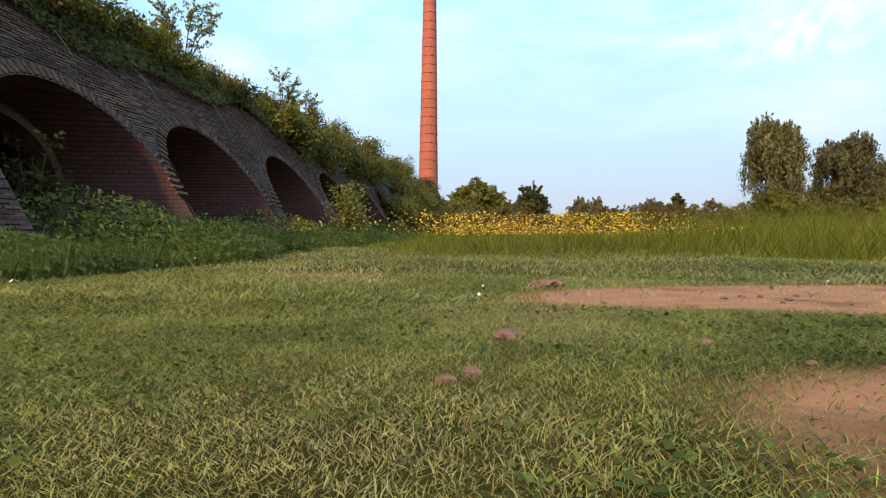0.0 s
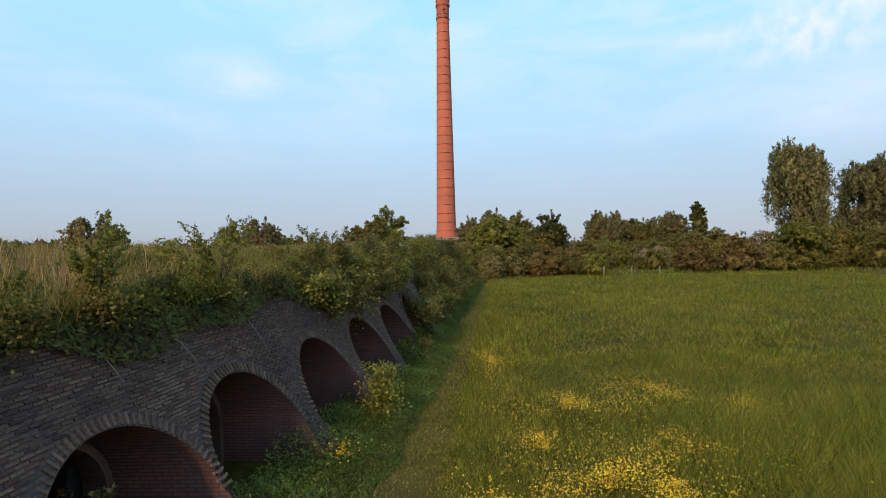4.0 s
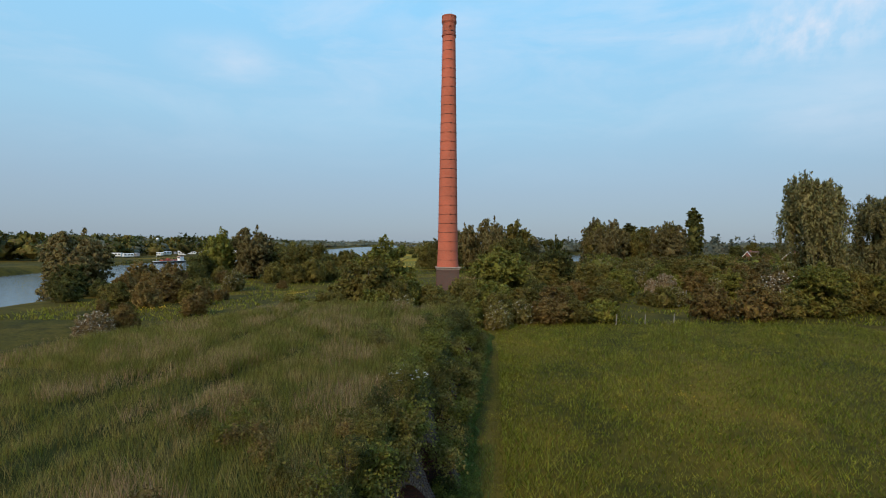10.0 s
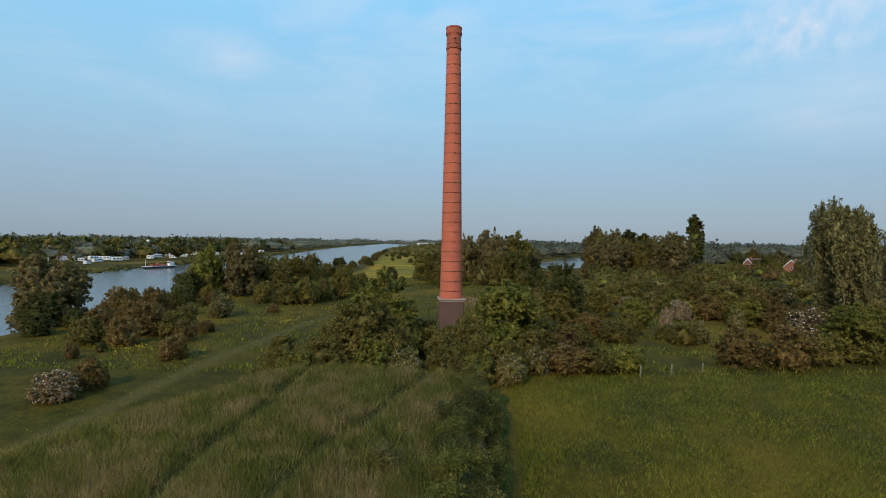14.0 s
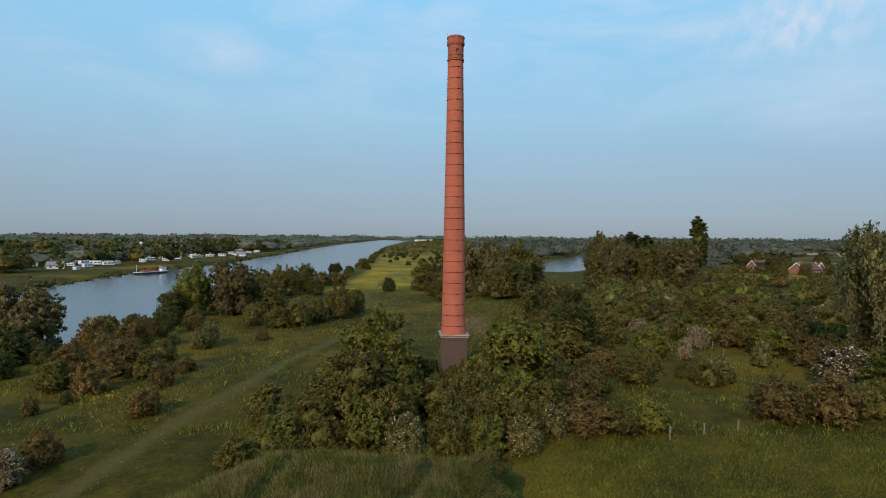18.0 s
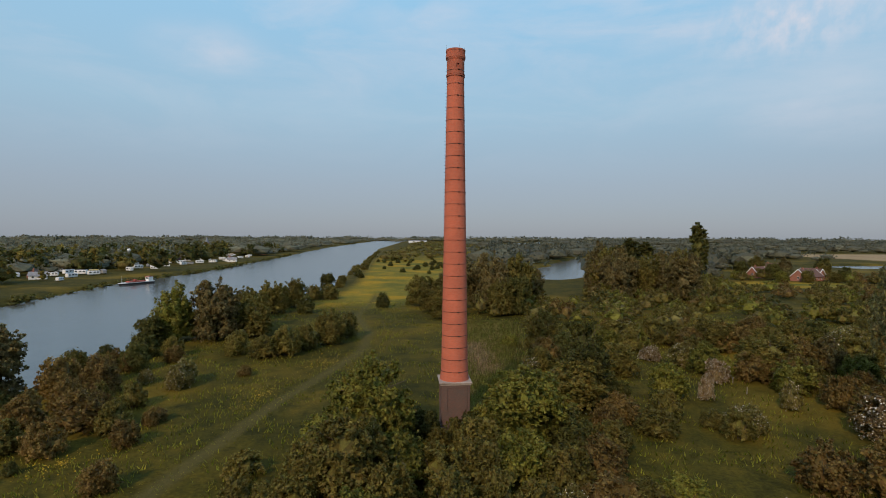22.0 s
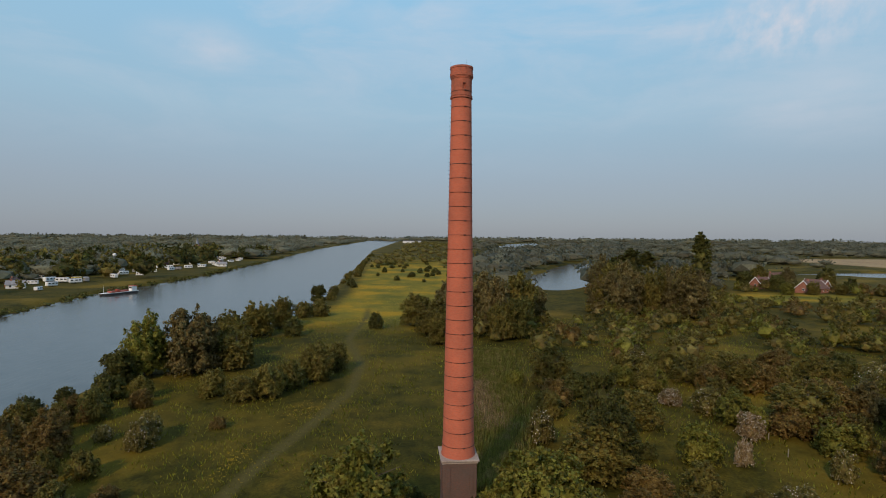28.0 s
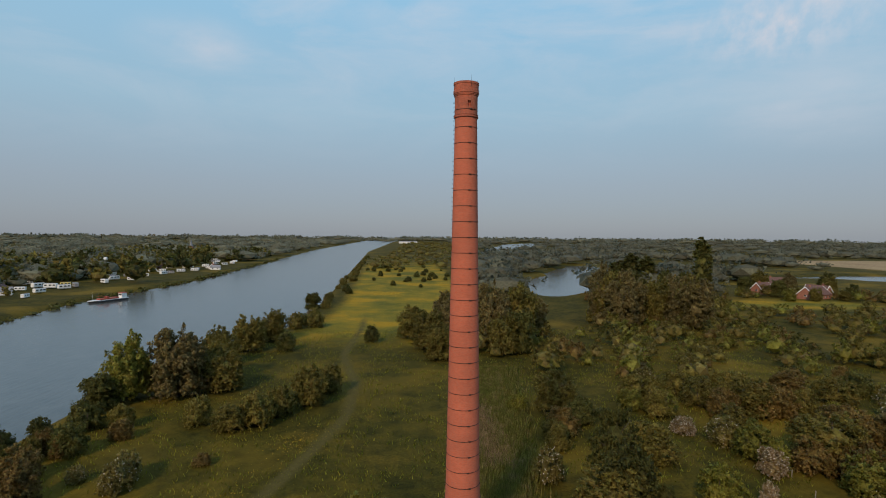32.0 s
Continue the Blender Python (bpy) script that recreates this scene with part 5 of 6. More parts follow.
stuff("foot_grass", blades(on_ground(x, yy), 0.36, 0.014, rng, 0.5, True), M["nettle"], 3, "tall green grass among the nettles by the kiln", "grass")


def small_bush(x, y, z, h, w, kind, n=1500, leaf=0.07, seed=0, label="", open_=False):
    """A shrub near the walk: bent stems with small leaves along them."""
    r2, g2 = random.Random(seed), np.random.default_rng(seed + 900)
    t = empty("shrub", Matrix.Translation((x, y, z)), label or "self-sown hawthorn shrub on the kiln's edge", "bush", "shrubs on the kiln")
    bm, pts, dirs = bmesh.new(), [], []
    stems = 9 if open_ else 7
    for i in range(stems):
        a, lean = r2.uniform(0, 6.28), r2.uniform(0.08, 0.55 if open_ else 0.5)
        top = Vector((math.cos(a) * w * lean, math.sin(a) * w * lean, h * r2.uniform(0.6, 1.05) * (1.15 - 0.4 * lean)))
        mid = top * 0.5 + Vector((0, 0, h * 0.08))
        tube_bm([(0, 0, -0.1), tuple(mid), tuple(top)], [0.016 if open_ else 0.022, 0.011, 0.003], 4, bm)
        twigs = [(mid, top)]
        if open_:
            for k in range(6):
                q = mid.lerp(top, r2.uniform(0.0, 0.85)) if k else mid * 0.7
                b = a + r2.uniform(-1.4, 1.4)
                tip = q + Vector((math.cos(b) * 0.22 * w, math.sin(b) * 0.22 * w, h * r2.uniform(0.02, 0.22)))
                tube_bm([tuple(q), tuple(q.lerp(tip, 0.5) + Vector((0, 0, 0.02))), tuple(tip)], [0.006, 0.004, 0.002], 4, bm)
                twigs.append((q, tip))
        for j in range(n // stems):
            if open_:
                q0, q1 = twigs[r2.randrange(len(twigs))]
                q, spread = q0.lerp(q1, r2.uniform(0.05, 1.0)), 0.035
            else:
                s = r2.uniform(0.12, 1.0) ** 0.9
                q = mid * min(1, 2 * s) if s < 0.5 else mid.lerp(top, 2 * s - 1)
                spread = 0.20 * w * (1.15 - 0.8 * s)
            pts.append(q + Vector((r2.gauss(0, spread), r2.gauss(0, spread), r2.gauss(0, spread * 0.7))))
            dirs.append((math.cos(a) * 0.4, math.sin(a) * 0.4, 0.7))
    part("trunk", bm, M["bark"], t)
    cr = new("crown", array_mesh("crown", leaf_quads(np.array(pts), leaf, np.array(dirs), g2, 1.6), M["leaf_" + kind], 4, soft_normals(np.array(pts), h, np.array(dirs), g2)))
    cr.parent = t
    return t


def on_kiln(u, w):
    q = KILN @ Vector((u, w, float(top_z(u, w))))
    return q.x, q.y, q.z - 0.1


edge = random.Random(33)
for i, (u, w, h, wd, kd, op) in enumerate(((0.7, 1.0, 1.75, 1.2, "g", True), (4.1, 0.95, 1.95, 1.8, "g", True), (9.4, 0.95, 1.9, 1.7, "g", True), (11.6, 1.0, 1.8, 1.6, "o", True), (-1.6, 1.3, 0.9, 1.2, "d", False), (6.2, 1.1, 0.8, 1.2, "o", False), (8.2, 1.2, 0.95, 1.3, "d", False), (10.3, 1.2, 1.2, 1.6, "o", False), (12.5, 1.1, 1.2, 1.6, "d", False), (14.6, 1.2, 1.35, 1.8, "o", False), (16.8, 1.2, 1.5, 2.0, "d", False), (19.5, 1.2, 1.6, 2.2, "o", False))):
    small_bush(*on_kiln(u, w), h, wd, kd, 2500 if op else 2400, 0.044 if op else 0.055, i, open_=op)
for i in range(16):
    u = -5.5 + 0.95 * i + edge.uniform(-0.3, 0.3)
    small_bush(*on_kiln(u, edge.uniform(0.7, 1.1)), edge.uniform(0.38, 0.66), edge.uniform(1.0, 1.6), edge.choice("dodg"), 1300, 0.05, 240 + i, "low bramble spilling over the kiln's edge")
for i in range(12):
    u = 21.5 + 2.1 * i
    small_bush(*on_kiln(u, edge.uniform(0.8, 1.6)), edge.uniform(1.1, 1.9), edge.uniform(1.8, 2.6), edge.choice("ogd"), 2200, 0.08, 40 + i)
for i in range(40):
    # shrubs rooted in the wall's edge that lean out over the arches
    u = 8.0 + 0.95 * i + edge.uniform(-0.4, 0.4)
    z = TOP - (edge.uniform(0.3, 1.3) if u < 18 else edge.uniform(0.4, TOP - 0.5))
    q = KILN @ Vector((u, batter(z) - 0.1, z))
    small_bush(q.x, q.y, q.z - 0.2, edge.uniform(1.0, 1.8), edge.uniform(1.6, 2.6), edge.choice("ogyo"), 1300, 0.085, 1140 + i, "shrub leaning out over the kiln's brick edge")
for i in range(26):
    y = 30 + 1.35 * i + edge.uniform(-0.5, 0.5)
    small_bush(wall_x(y) + edge.uniform(0.8, 1.2), y, G(0, y) - 0.1, edge.uniform(1.1, 2.0) * (1.2 if y > 42 else 0.8), edge.uniform(1.0, 1.5), edge.choice("ogod"), 1300, 0.075, 180 + i, "shrub among the weeds at the kiln's foot")
small_bush(*on_kiln(27.5, 4.2), 1.6, 2.2, "w", 1500, 0.07, 71, "rounded shrub in the tall grass on the kiln")
small_bush(wall_x(20.6) + 2.2, 20.6, G(0, 20.6), 1.7, 1.7, "y", 1900, 0.065, 80, "yellow-green shrub at the kiln's foot")
small_bush(wall_x(12.4) - 0.3, 12.4, G(0, 12.4), 1.7, 1.1, "r", 420, 0.07, 81, "thin brown-leaved sapling in the arch", open_=True)
small_bush(wall_x(29.5) + 1.8, 29.5, G(0, 29.5), 1.0, 1.3, "o", 1100, 0.07, 82, "low shrub at the kiln's foot")


for i in range(34):
    u, w = edge.uniform(-4.5, 17.0), 1.2 + 6.5 * edge.random() ** 1.6
    small_bush(*on_kiln(u, w), edge.uniform(0.5, 1.05), edge.uniform(0.9, 1.7), edge.choice("odogr"), 900, 0.06, 300 + i, "low bramble scrub in the grass on the kiln")


elder = small_bush(*on_kiln(20.4, 0.9), 1.9, 2.4, "g", 2600, 0.07, 91, "elder shrub with white umbels on the kiln's edge")
rr = np.random.default_rng(92)
a_, r_ = rr.uniform(0, 6.283, 26), 1.0 * rr.uniform(0.1, 1, 26) ** 0.5
heads = np.stack([r_ * np.cos(a_), r_ * np.sin(a_), 1.75 - 0.55 * r_ + rr.normal(0, 0.12, 26)], 1)
petals = (heads[:, None, :] + rr.normal(0, 1, (26, 30, 3)) * np.array([0.05, 0.05, 0.012])).reshape(-1, 3)
ob = new("blossom", array_mesh("blossom", leaf_quads(petals, 0.03, np.tile([0, 0, 1.0], (len(petals), 1)), rr, 1.0, 1.4), M["white"], 4))
ob.parent = elder


def fringe():
    """Grass and ivy that hangs over the wall's top edge."""
    n = 52000
    u = rng.uniform(U0, U1, n)
    lump = 0.5 + 0.5 * np.sin(u * 1.3) * np.sin(u * 0.37 + 2)
    z = TOP + 0.25 - rng.uniform(0, 1, n) ** 1.5 * (0.35 + 0.75 * lump + 0.9 * lump * smooth01((u - 14) / 8))
    y = 0.62 * (z - 2.12) - 0.06 - rng.uniform(0, 1, n) * (0.14 + 0.25 * lump * smooth01((u - 10) / 8))
    m = np.array(KILN)
    c = np.stack([u, y, z], 1) @ m[:3, :3].T + m[:3, 3]
    return leaf_quads(c, 0.055, np.tile([0.8, -0.1, 0.4], (n, 1)), rng, 2.6)


stuff("hanging_grass", fringe(), M["leaf_d"], 4, "grass and ivy hanging over the kiln's brick edge", "plants", (0.8, -0.2, 0.6))
# dead twigs that dangle down the wall
for i, (u, du, z1, z0) in enumerate(((1.35, 0.9, 3.3, 2.75), (1.9, 0.25, 3.1, 2.35), (3.05, 0.35, 3.15, 2.9), (4.4, 0.15, 3.2, 2.3), (0.2, 0.15, 3.2, 2.55))):
    pts = [KILN @ Vector((u + du * s, batter(z1 + (z0 - z1) * s) - 0.05 - 0.06 * math.sin(3 * s), z1 + (z0 - z1) * s)) for s in (0, 0.3, 0.65, 1)]
    bm = tube_bm([tuple(q) for q in pts], [0.012, 0.011, 0.009, 0.004], 5)
    me = bpy.data.meshes.new("dead_twig")
    bm.to_mesh(me)
    bm.free()
    me.materials.append(M["wood"])
    tagged(new("dead_twig", me), "bleached dead twig hanging down the brick wall", "twig", "dead twigs")

# fence posts on the meadow's far side
for x, y, h in ((23.1, 79.1, 1.5), (27.4, 80.4, 1.3), (31.8, 81.6, 1.2), (50.1, 118.4, 1.2), (51.5, 125, 1.1)):
    bm = box_bm(-0.06, -0.06, -0.3, 0.06, 0.06, h, 0.015)
    me = bpy.data.meshes.new("fence_post")
    bm.to_mesh(me)
    bm.free()
    me.materials.append(M["wood"])
    o = new("fence_post", me)
    o.matrix_world = pose(x, y, G(x, y), 2, 1, 20)
    tagged(o, "weathered grey wooden fence post in the grass", "post", "fence posts")

# tall pale grass on the old bank behind the chimney
n = 60000
t_ = rng.uniform(0, 1, n)
x, y = 6.5 + 9 * t_ + rng.normal(0, 2.0 + 0.8 * t_, n), 109 + 80 * t_
stuff("reed_grass", blades(on_ground(x, y), 1.3, 0.12, rng, 0.3, True), M["tall"], 3, "strip of tall pale reed grass behind the chimney", "grass")


n = 5000
x, y = rng.normal(8.2, 1.3, n), rng.uniform(128, 156, n)
stuff("reed_grass", blades(on_ground(x, y), 1.5, 0.12, rng, 0.3, True), M["straw"], 3, "patch of dead straw-coloured reed behind the chimney", "grass")


# rough tussocks that break up the pasture
n = 46000
x, y = rng.uniform(-62, 120, n), 80 + 170 * rng.uniform(0, 1, n) ** 1.3
s_, p_ = zone(x, y)
keep = (river_in(x, y) < -14) & (p_ < 0.3) & (np.sin(x * 0.31 + 2 * np.sin(y * 0.13)) * np.sin(y * 0.27) > -0.35)
stuff("tussocks", blades(on_ground(x[keep], y[keep]), 0.5, 0.16, rng, 0.6, True), M["meadow"], 3, "rough grass tussocks across the pasture", "grass")
fl = []
for cx, cy, rx, ry, n in ((-30, 118, 5, 14, 900), (-24, 140, 6, 10, 700), (-44, 92, 6, 6, 500), (-24, 240, 20, 12, 2600), (-14, 300, 22, 26, 2600), (-20, 380, 24, 30, 1800)):
    fl.append(flowers(*drift(n, cx, cy, rx, ry), 0.3, 0.55, 0.11))
stuff("buttercups", np.concatenate(fl), M["yellow"], 4, "yellow buttercups scattered through the pasture", "flowers")


# ---- clods of soil and droppings in the lawn ----
def clod(x, y, r, seed):
    rr = random.Random(seed)
    bm = bmesh.new()
    bmesh.ops.create_icosphere(bm, subdivisions=2, radius=r)
    for q in bm.verts:
        q.co *= 1 + rr.uniform(-0.28, 0.28)
        q.co.z *= 0.55
    me = bpy.data.meshes.new("soil_clod")
    bm.to_mesh(me)
    bm.free()
    me.materials.append(M["soil"])
    o = new("soil_clod", me)
    o.location = (x, y, G(x, y) + r * 0.3)
    tagged(o, "dry reddish-brown clod of soil in the lawn", "clod", "soil clods")


for i, (x, y, r) in enumerate(((2.5, 5.62, 0.028), (2.58, 5.68, 0.03), (2.75, 6.2, 0.05), (2.8, 6.26, 0.03), (3.35, 8.3, 0.08), (3.22, 8.2, 0.055), (3.45, 8.42, 0.06), (3.45, 6.0, 0.03), (4.4, 6.3, 0.035), (3.2, 7.0, 0.03))):
    clod(x, y, r, i)
cl = random.Random(55)
for i in range(34):
    cx, cy, sx, sy = ((5.0, 7.75, 1.7, 0.9), (4.5, 5.2, 0.9, 0.5))[i % 2]
    clod(cx + cl.uniform(-sx, sx), cy + cl.uniform(-sy, sy), cl.uniform(0.008, 0.028), 20 + i)


# ---- barge on the river ----
M["hull"] = material("hull_paint", [(0.03, 0.03, 0.035), (0.06, 0.055, 0.05)], 0.5, 0.5)
M["red"] = material("red_lead_paint", [(0.32, 0.06, 0.035), (0.42, 0.10, 0.06)], 0.6, 0.6)
M["paint"] = material("white_paint", [(0.62, 0.62, 0.60), (0.78, 0.78, 0.76)], 0.8, 0.5)
M["glass"] = material("dark_window", [(0.02, 0.025, 0.03), (0.04, 0.045, 0.05)], 1.0, 0.08, spec=0.6)
M["rooftile"] = material("roof_tiles", [(0.10, 0.055, 0.045), (0.16, 0.085, 0.065)], 1.2, 0.85, 0.4)
M["housebrick"] = material("house_brick", [(0.26, 0.10, 0.07), (0.34, 0.15, 0.10)], 0.8, 0.9, 0.2)
M["grey"] = material("grey_roof", [(0.18, 0.18, 0.19), (0.28, 0.28, 0.29)], 0.8, 0.8)
M["yellowpaint"] = material("yellow_paint", [(0.55, 0.42, 0.10), (0.66, 0.52, 0.16)], 0.8, 0.5)
M["rubber"] = material("rubber", [(0.02, 0.02, 0.02), (0.035, 0.035, 0.035)], 3, 0.9)


def prism(profile_xy, z0, z1, flare=0.0):
    bm = bmesh.new()
    a = [bm.verts.new((x * (1 - flare), y * (1 - flare), z0)) for x, y in profile_xy]
    b = [bm.verts.new((x, y, z1)) for x, y in profile_xy]
    n_ = len(a)
    for i in range(n_):
        bm.faces.new((a[i], a[(i + 1) % n_], b[(i + 1) % n_], b[i]))
    bm.faces.new(a[::-1])
    bm.faces.new(b)
    return bm


def barge(x, y, yaw, k=1.0):
    t = empty("barge", pose(x, y, WATER, 0, 0, yaw) @ Matrix.Diagonal((k, k, k, 1)), "moored river barge with red gear and white wheelhouse", "boat")
    outline = [(-11, -2.2), (8, -2.4), (11.5, -1.2), (12.6, 0), (11.5, 1.2), (8, 2.4), (-11, 2.2), (-12, 0)]
    part("hull", prism(outline, -0.6, 1.1, 0.08), M["hull"], t)
    part("gunwale", prism([(a * 1.01, b * 1.02) for a, b in outline], 1.1, 1.35), M["paint"], t, "white rail strip")
    part("hold_cover", box_bm(-5, -1.7, 1.35, 6.5, 1.7, 2.2, 0.15), M["red"], t, "red hold cover")
    part("winch", box_bm(0.5, -1.0, 2.2, 2.2, 1.0, 3.1, 0.1), M["red"], t)
    part("boom", tube_bm([(1.3, 0, 2.6), (4.5, 0, 3.6), (7.5, 0, 3.2)], [0.14, 0.12, 0.08]), M["red"], t)
    wh = part("wheelhouse", box_bm(-10.2, -1.6, 1.35, -7.0, 1.6, 4.2, 0.1), M["paint"], t, "white wheelhouse")
    part("window", box_bm(-10.25, -1.3, 2.9, -6.95, 1.3, 3.7), M["glass"], wh)
    part("roof", box_bm(-10.5, -1.8, 4.2, -6.7, 1.8, 4.45, 0.05), M["red"], t)
    part("mast", tube_bm([(10, 0, 1.3), (10, 0, 6.2)], [0.09, 0.05]), M["paint"], t)
    return t


barge(-178, 354.5, 245, 0.95)


# ---- caravans on the far bank ----
BUILT = []


def caravan(x, y, yaw, k=1.0, body="paint", label="white touring caravan on the riverside campsite"):
    BUILT.append((x, y))
    t = empty("caravan", pose(x, y, G(x, y), 0, 0, yaw) @ Matrix.Diagonal((k, k, k, 1)), label, "caravan", "caravans on the far bank")
    part("body", box_bm(-3.0, -1.15, 0.55, 3.0, 1.15, 2.75, 0.28), M[body], t)
    for wx in (-1.9, 0.2, 1.9):
        for s in (-1.16, 1.16):
            part("window", box_bm(wx - 0.55, s - 0.02, 1.6, wx + 0.55, s + 0.02, 2.25), M["glass"], t)
    part("roof_strip", box_bm(-2.6, -0.95, 2.74, 2.6, 0.95, 2.85, 0.04), M["grey"], t)
    for s in (-1.0, 1.0):
        w = part("wheel", lathe_bm([(0.05, -0.1), (0.34, -0.1), (0.34, 0.1), (0.05, 0.1)], 12), M["rubber"], t)
        w.matrix_basis = pose(-0.2, s, 0.34, 90, 0, 0)
    part("drawbar", tube_bm([(3.0, 0, 0.6), (4.2, 0, 0.5)], [0.06, 0.05], 5), M["iron"], t)
    return t


camp = random.Random(9)
for i in range(34):
    y = camp.uniform(350, 800)
    x = float(np.interp(y, FAR_Y, FAR_X)) - camp.uniform(30, 105)
    if min([math.hypot(x - a, y - b) for a, b in BUILT] or [99]) < 9:
        continue
    caravan(x, y, camp.uniform(0, 180), camp.uniform(0.9, 1.25), camp.choice(("paint", "paint", "grey")), "touring caravan among the trees of the campsite")
for x, y, yaw, body in ((-252, 390, 20, "paint"), (-254, 408, 75, "paint"), (-243, 404, 10, "paint"), (-244, 420, 30, "yellowpaint"), (-240, 470, 60, "paint"), (-236, 490, 15, "paint"), (-234, 504, 25, "paint"), (-231, 530, 70, "paint"), (-228, 558, 35, "paint"), (-222, 574, 10, "paint"), (-226, 590, 80, "grey"), (-238, 640, 15, "paint"), (-246, 690, 60, "paint"), (-262, 740, 30, "paint"), (-276, 430, 40, "paint"), (-290, 455, 10, "grey"), (-268, 500, 70, "paint"), (-255, 560, 20, "paint"), (-280, 780, 20, "paint"), (-296, 799, 60, "paint")):
    lab = "yellow touring caravan on the riverside campsite" if body == "yellowpaint" else "grey touring caravan on the riverside campsite" if body == "grey" else "white touring caravan on the riverside campsite"
    caravan(x, y, yaw, camp.uniform(0.95, 1.35), body, lab)


# ---- houses ----
def house(x, y, yaw, lx, ly, eave, ridge, wall, roof, label, white_trim=False):
    BUILT.append((x, y))
    t = empty("house", pose(x, y, G(x, y) - 0.1, 0, 0, yaw), label, "house", "houses in the distance")
    bm = bmesh.new()
    hx, hy = lx / 2, ly / 2
    lo = [bm.verts.new(p) for p in ((-hx, -hy, 0), (hx, -hy, 0), (hx, hy, 0), (-hx, hy, 0))]
    up = [bm.verts.new(p) for p in ((-hx, -hy, eave), (hx, -hy, eave), (hx, hy, eave), (-hx, hy, eave))]
    r0, r1 = bm.verts.new((-hx, 0, ridge)), bm.verts.new((hx, 0, ridge))
    bm.faces.new((lo[0], lo[1], up[1], up[0]))
    bm.faces.new((lo[2], lo[3], up[3], up[2]))
    bm.faces.new((lo[1], lo[2], up[2], r1, up[1]))
    bm.faces.new((lo[3], lo[0], up[0], r0, up[3]))
    body = part("wall", bm, M[wall], t)
    for s in (-1, 1):
        bm = bmesh.new()
        q = [Vector((-hx - 0.4, s * (hy + 0.4), eave - 0.4 * (ridge - eave) / hy)), Vector((hx + 0.4, s * (hy + 0.4), eave - 0.4 * (ridge - eave) / hy)), Vector((hx + 0.4, 0, ridge + 0.05)), Vector((-hx - 0.4, 0, ridge + 0.05))]
        a = [bm.verts.new(p) for p in q]
        b = [bm.verts.new(p + Vector((0, 0, 0.18))) for p in q]
        bm.faces.new(a)
        bm.faces.new(b[::-1])
        for i in range(4):
            bm.faces.new((a[i], b[i], b[(i + 1) % 4], a[(i + 1) % 4]))
        part("roof", bm, M[roof], t)
        for i in range(max(2, int(lx / 3.2))):
            wx = -hx + (i + 0.5) * lx / max(2, int(lx / 3.2))
            w = part("window", box_bm(wx - 0.6, s * hy - 0.06, 0.9, wx + 0.6, s * hy + 0.06, 2.1), M["paint"], t, "white framed window")
            part("pane", box_bm(wx - 0.5, s * hy - 0.08, 1.0, wx + 0.5, s * hy + 0.08, 2.0), M["glass"], w)
        w = part("window", box_bm(s * hx - 0.06, -0.7, eave * 0.55, s * hx + 0.06, 0.7, eave * 0.55 + 1.3), M["paint"], t, "white framed window")
        part("pane", box_bm(s * hx - 0.08, -0.6, eave * 0.55 + 0.1, s * hx + 0.08, 0.6, eave * 0.55 + 1.2), M["glass"], w)
        if white_trim:
            for e in (-1, 1):
                part("bargeboard", tube_bm([(s * (hx + 0.42), e * (hy + 0.3), eave - 0.3), (s * (hx + 0.42), 0, ridge + 0.1)], [0.22, 0.22], 4), M["paint"], t, "white bargeboard")
    part("chimney_stack", box_bm(-hx * 0.5 - 0.4, -0.4, ridge - 0.8, -hx * 0.5 + 0.4, 0.4, ridge + 1.2), M["housebrick"], t)
    return t


house(236, 364, 25, 18, 10, 3.0, 7.4, "housebrick", "rooftile", "red brick farmhouse with dark tiled roof and white gable", True)
house(249, 378, 115, 13, 9, 3.0, 7.2, "housebrick", "rooftile", "red brick barn wing with tiled roof", True)
house(222, 392, 20, 11, 8, 3.4, 7.4, "housebrick", "rooftile", "small brick house with pale red walls", True)
house(258, 432, 10, 17, 9, 3.2, 7.8, "housebrick", "rooftile", "long brick farmhouse beside the trees")
house(190, 432, 0, 20, 9, 2.8, 5.0, "grey", "grey", "low grey farm shed among the trees")
for x, y, yaw, lx, ly, ev, rd, wl, rf, lab in ((-318, 500, 20, 24, 11, 4.0, 7.5, "housebrick", "rooftile", "brick barn with tiled roof on the far bank"), (-298, 486, 20, 16, 8, 3.0, 4.4, "grey", "grey", "low grey boat shed on the far bank"),
                                               (-340, 722, 40, 12, 9, 5.0, 9.0, "paint", "rooftile", "white house with tiled roof among trees"), (-352, 795, 70, 14, 10, 5.0, 10.0, "paint", "rooftile", "white village house among trees"),
                                               (-330, 805, 10, 12, 9, 4.0, 8.0, "housebrick", "rooftile", "brick village house among trees"), (-400, 655, 30, 14, 9, 4.0, 8.0, "housebrick", "rooftile", "brick house among the far trees"),
                                               (-430, 980, 0, 60, 18, 4.5, 6.5, "paint", "grey", "long white greenhouse in the distance"), (-300, 900, 60, 12, 9, 4.5, 8.5, "paint", "grey", "white house by the river"), (-520, 1150, 10, 50, 16, 5.0, 7.0, "paint", "grey", "distant long white shed"),
                                               (-250, 820, 15, 10, 8, 3.5, 7.0, "housebrick", "grey", "small house near the water"), (-60, 2400, 0, 80, 20, 8.0, 11.0, "paint", "grey", "distant white ferry building by the river"), (-370, 610, 50, 13, 9, 4.0, 8.0, "housebrick", "rooftile", "brick house behind the campsite")):
    house(x, y, yaw, lx, ly, ev, rd, wl, rf, lab)
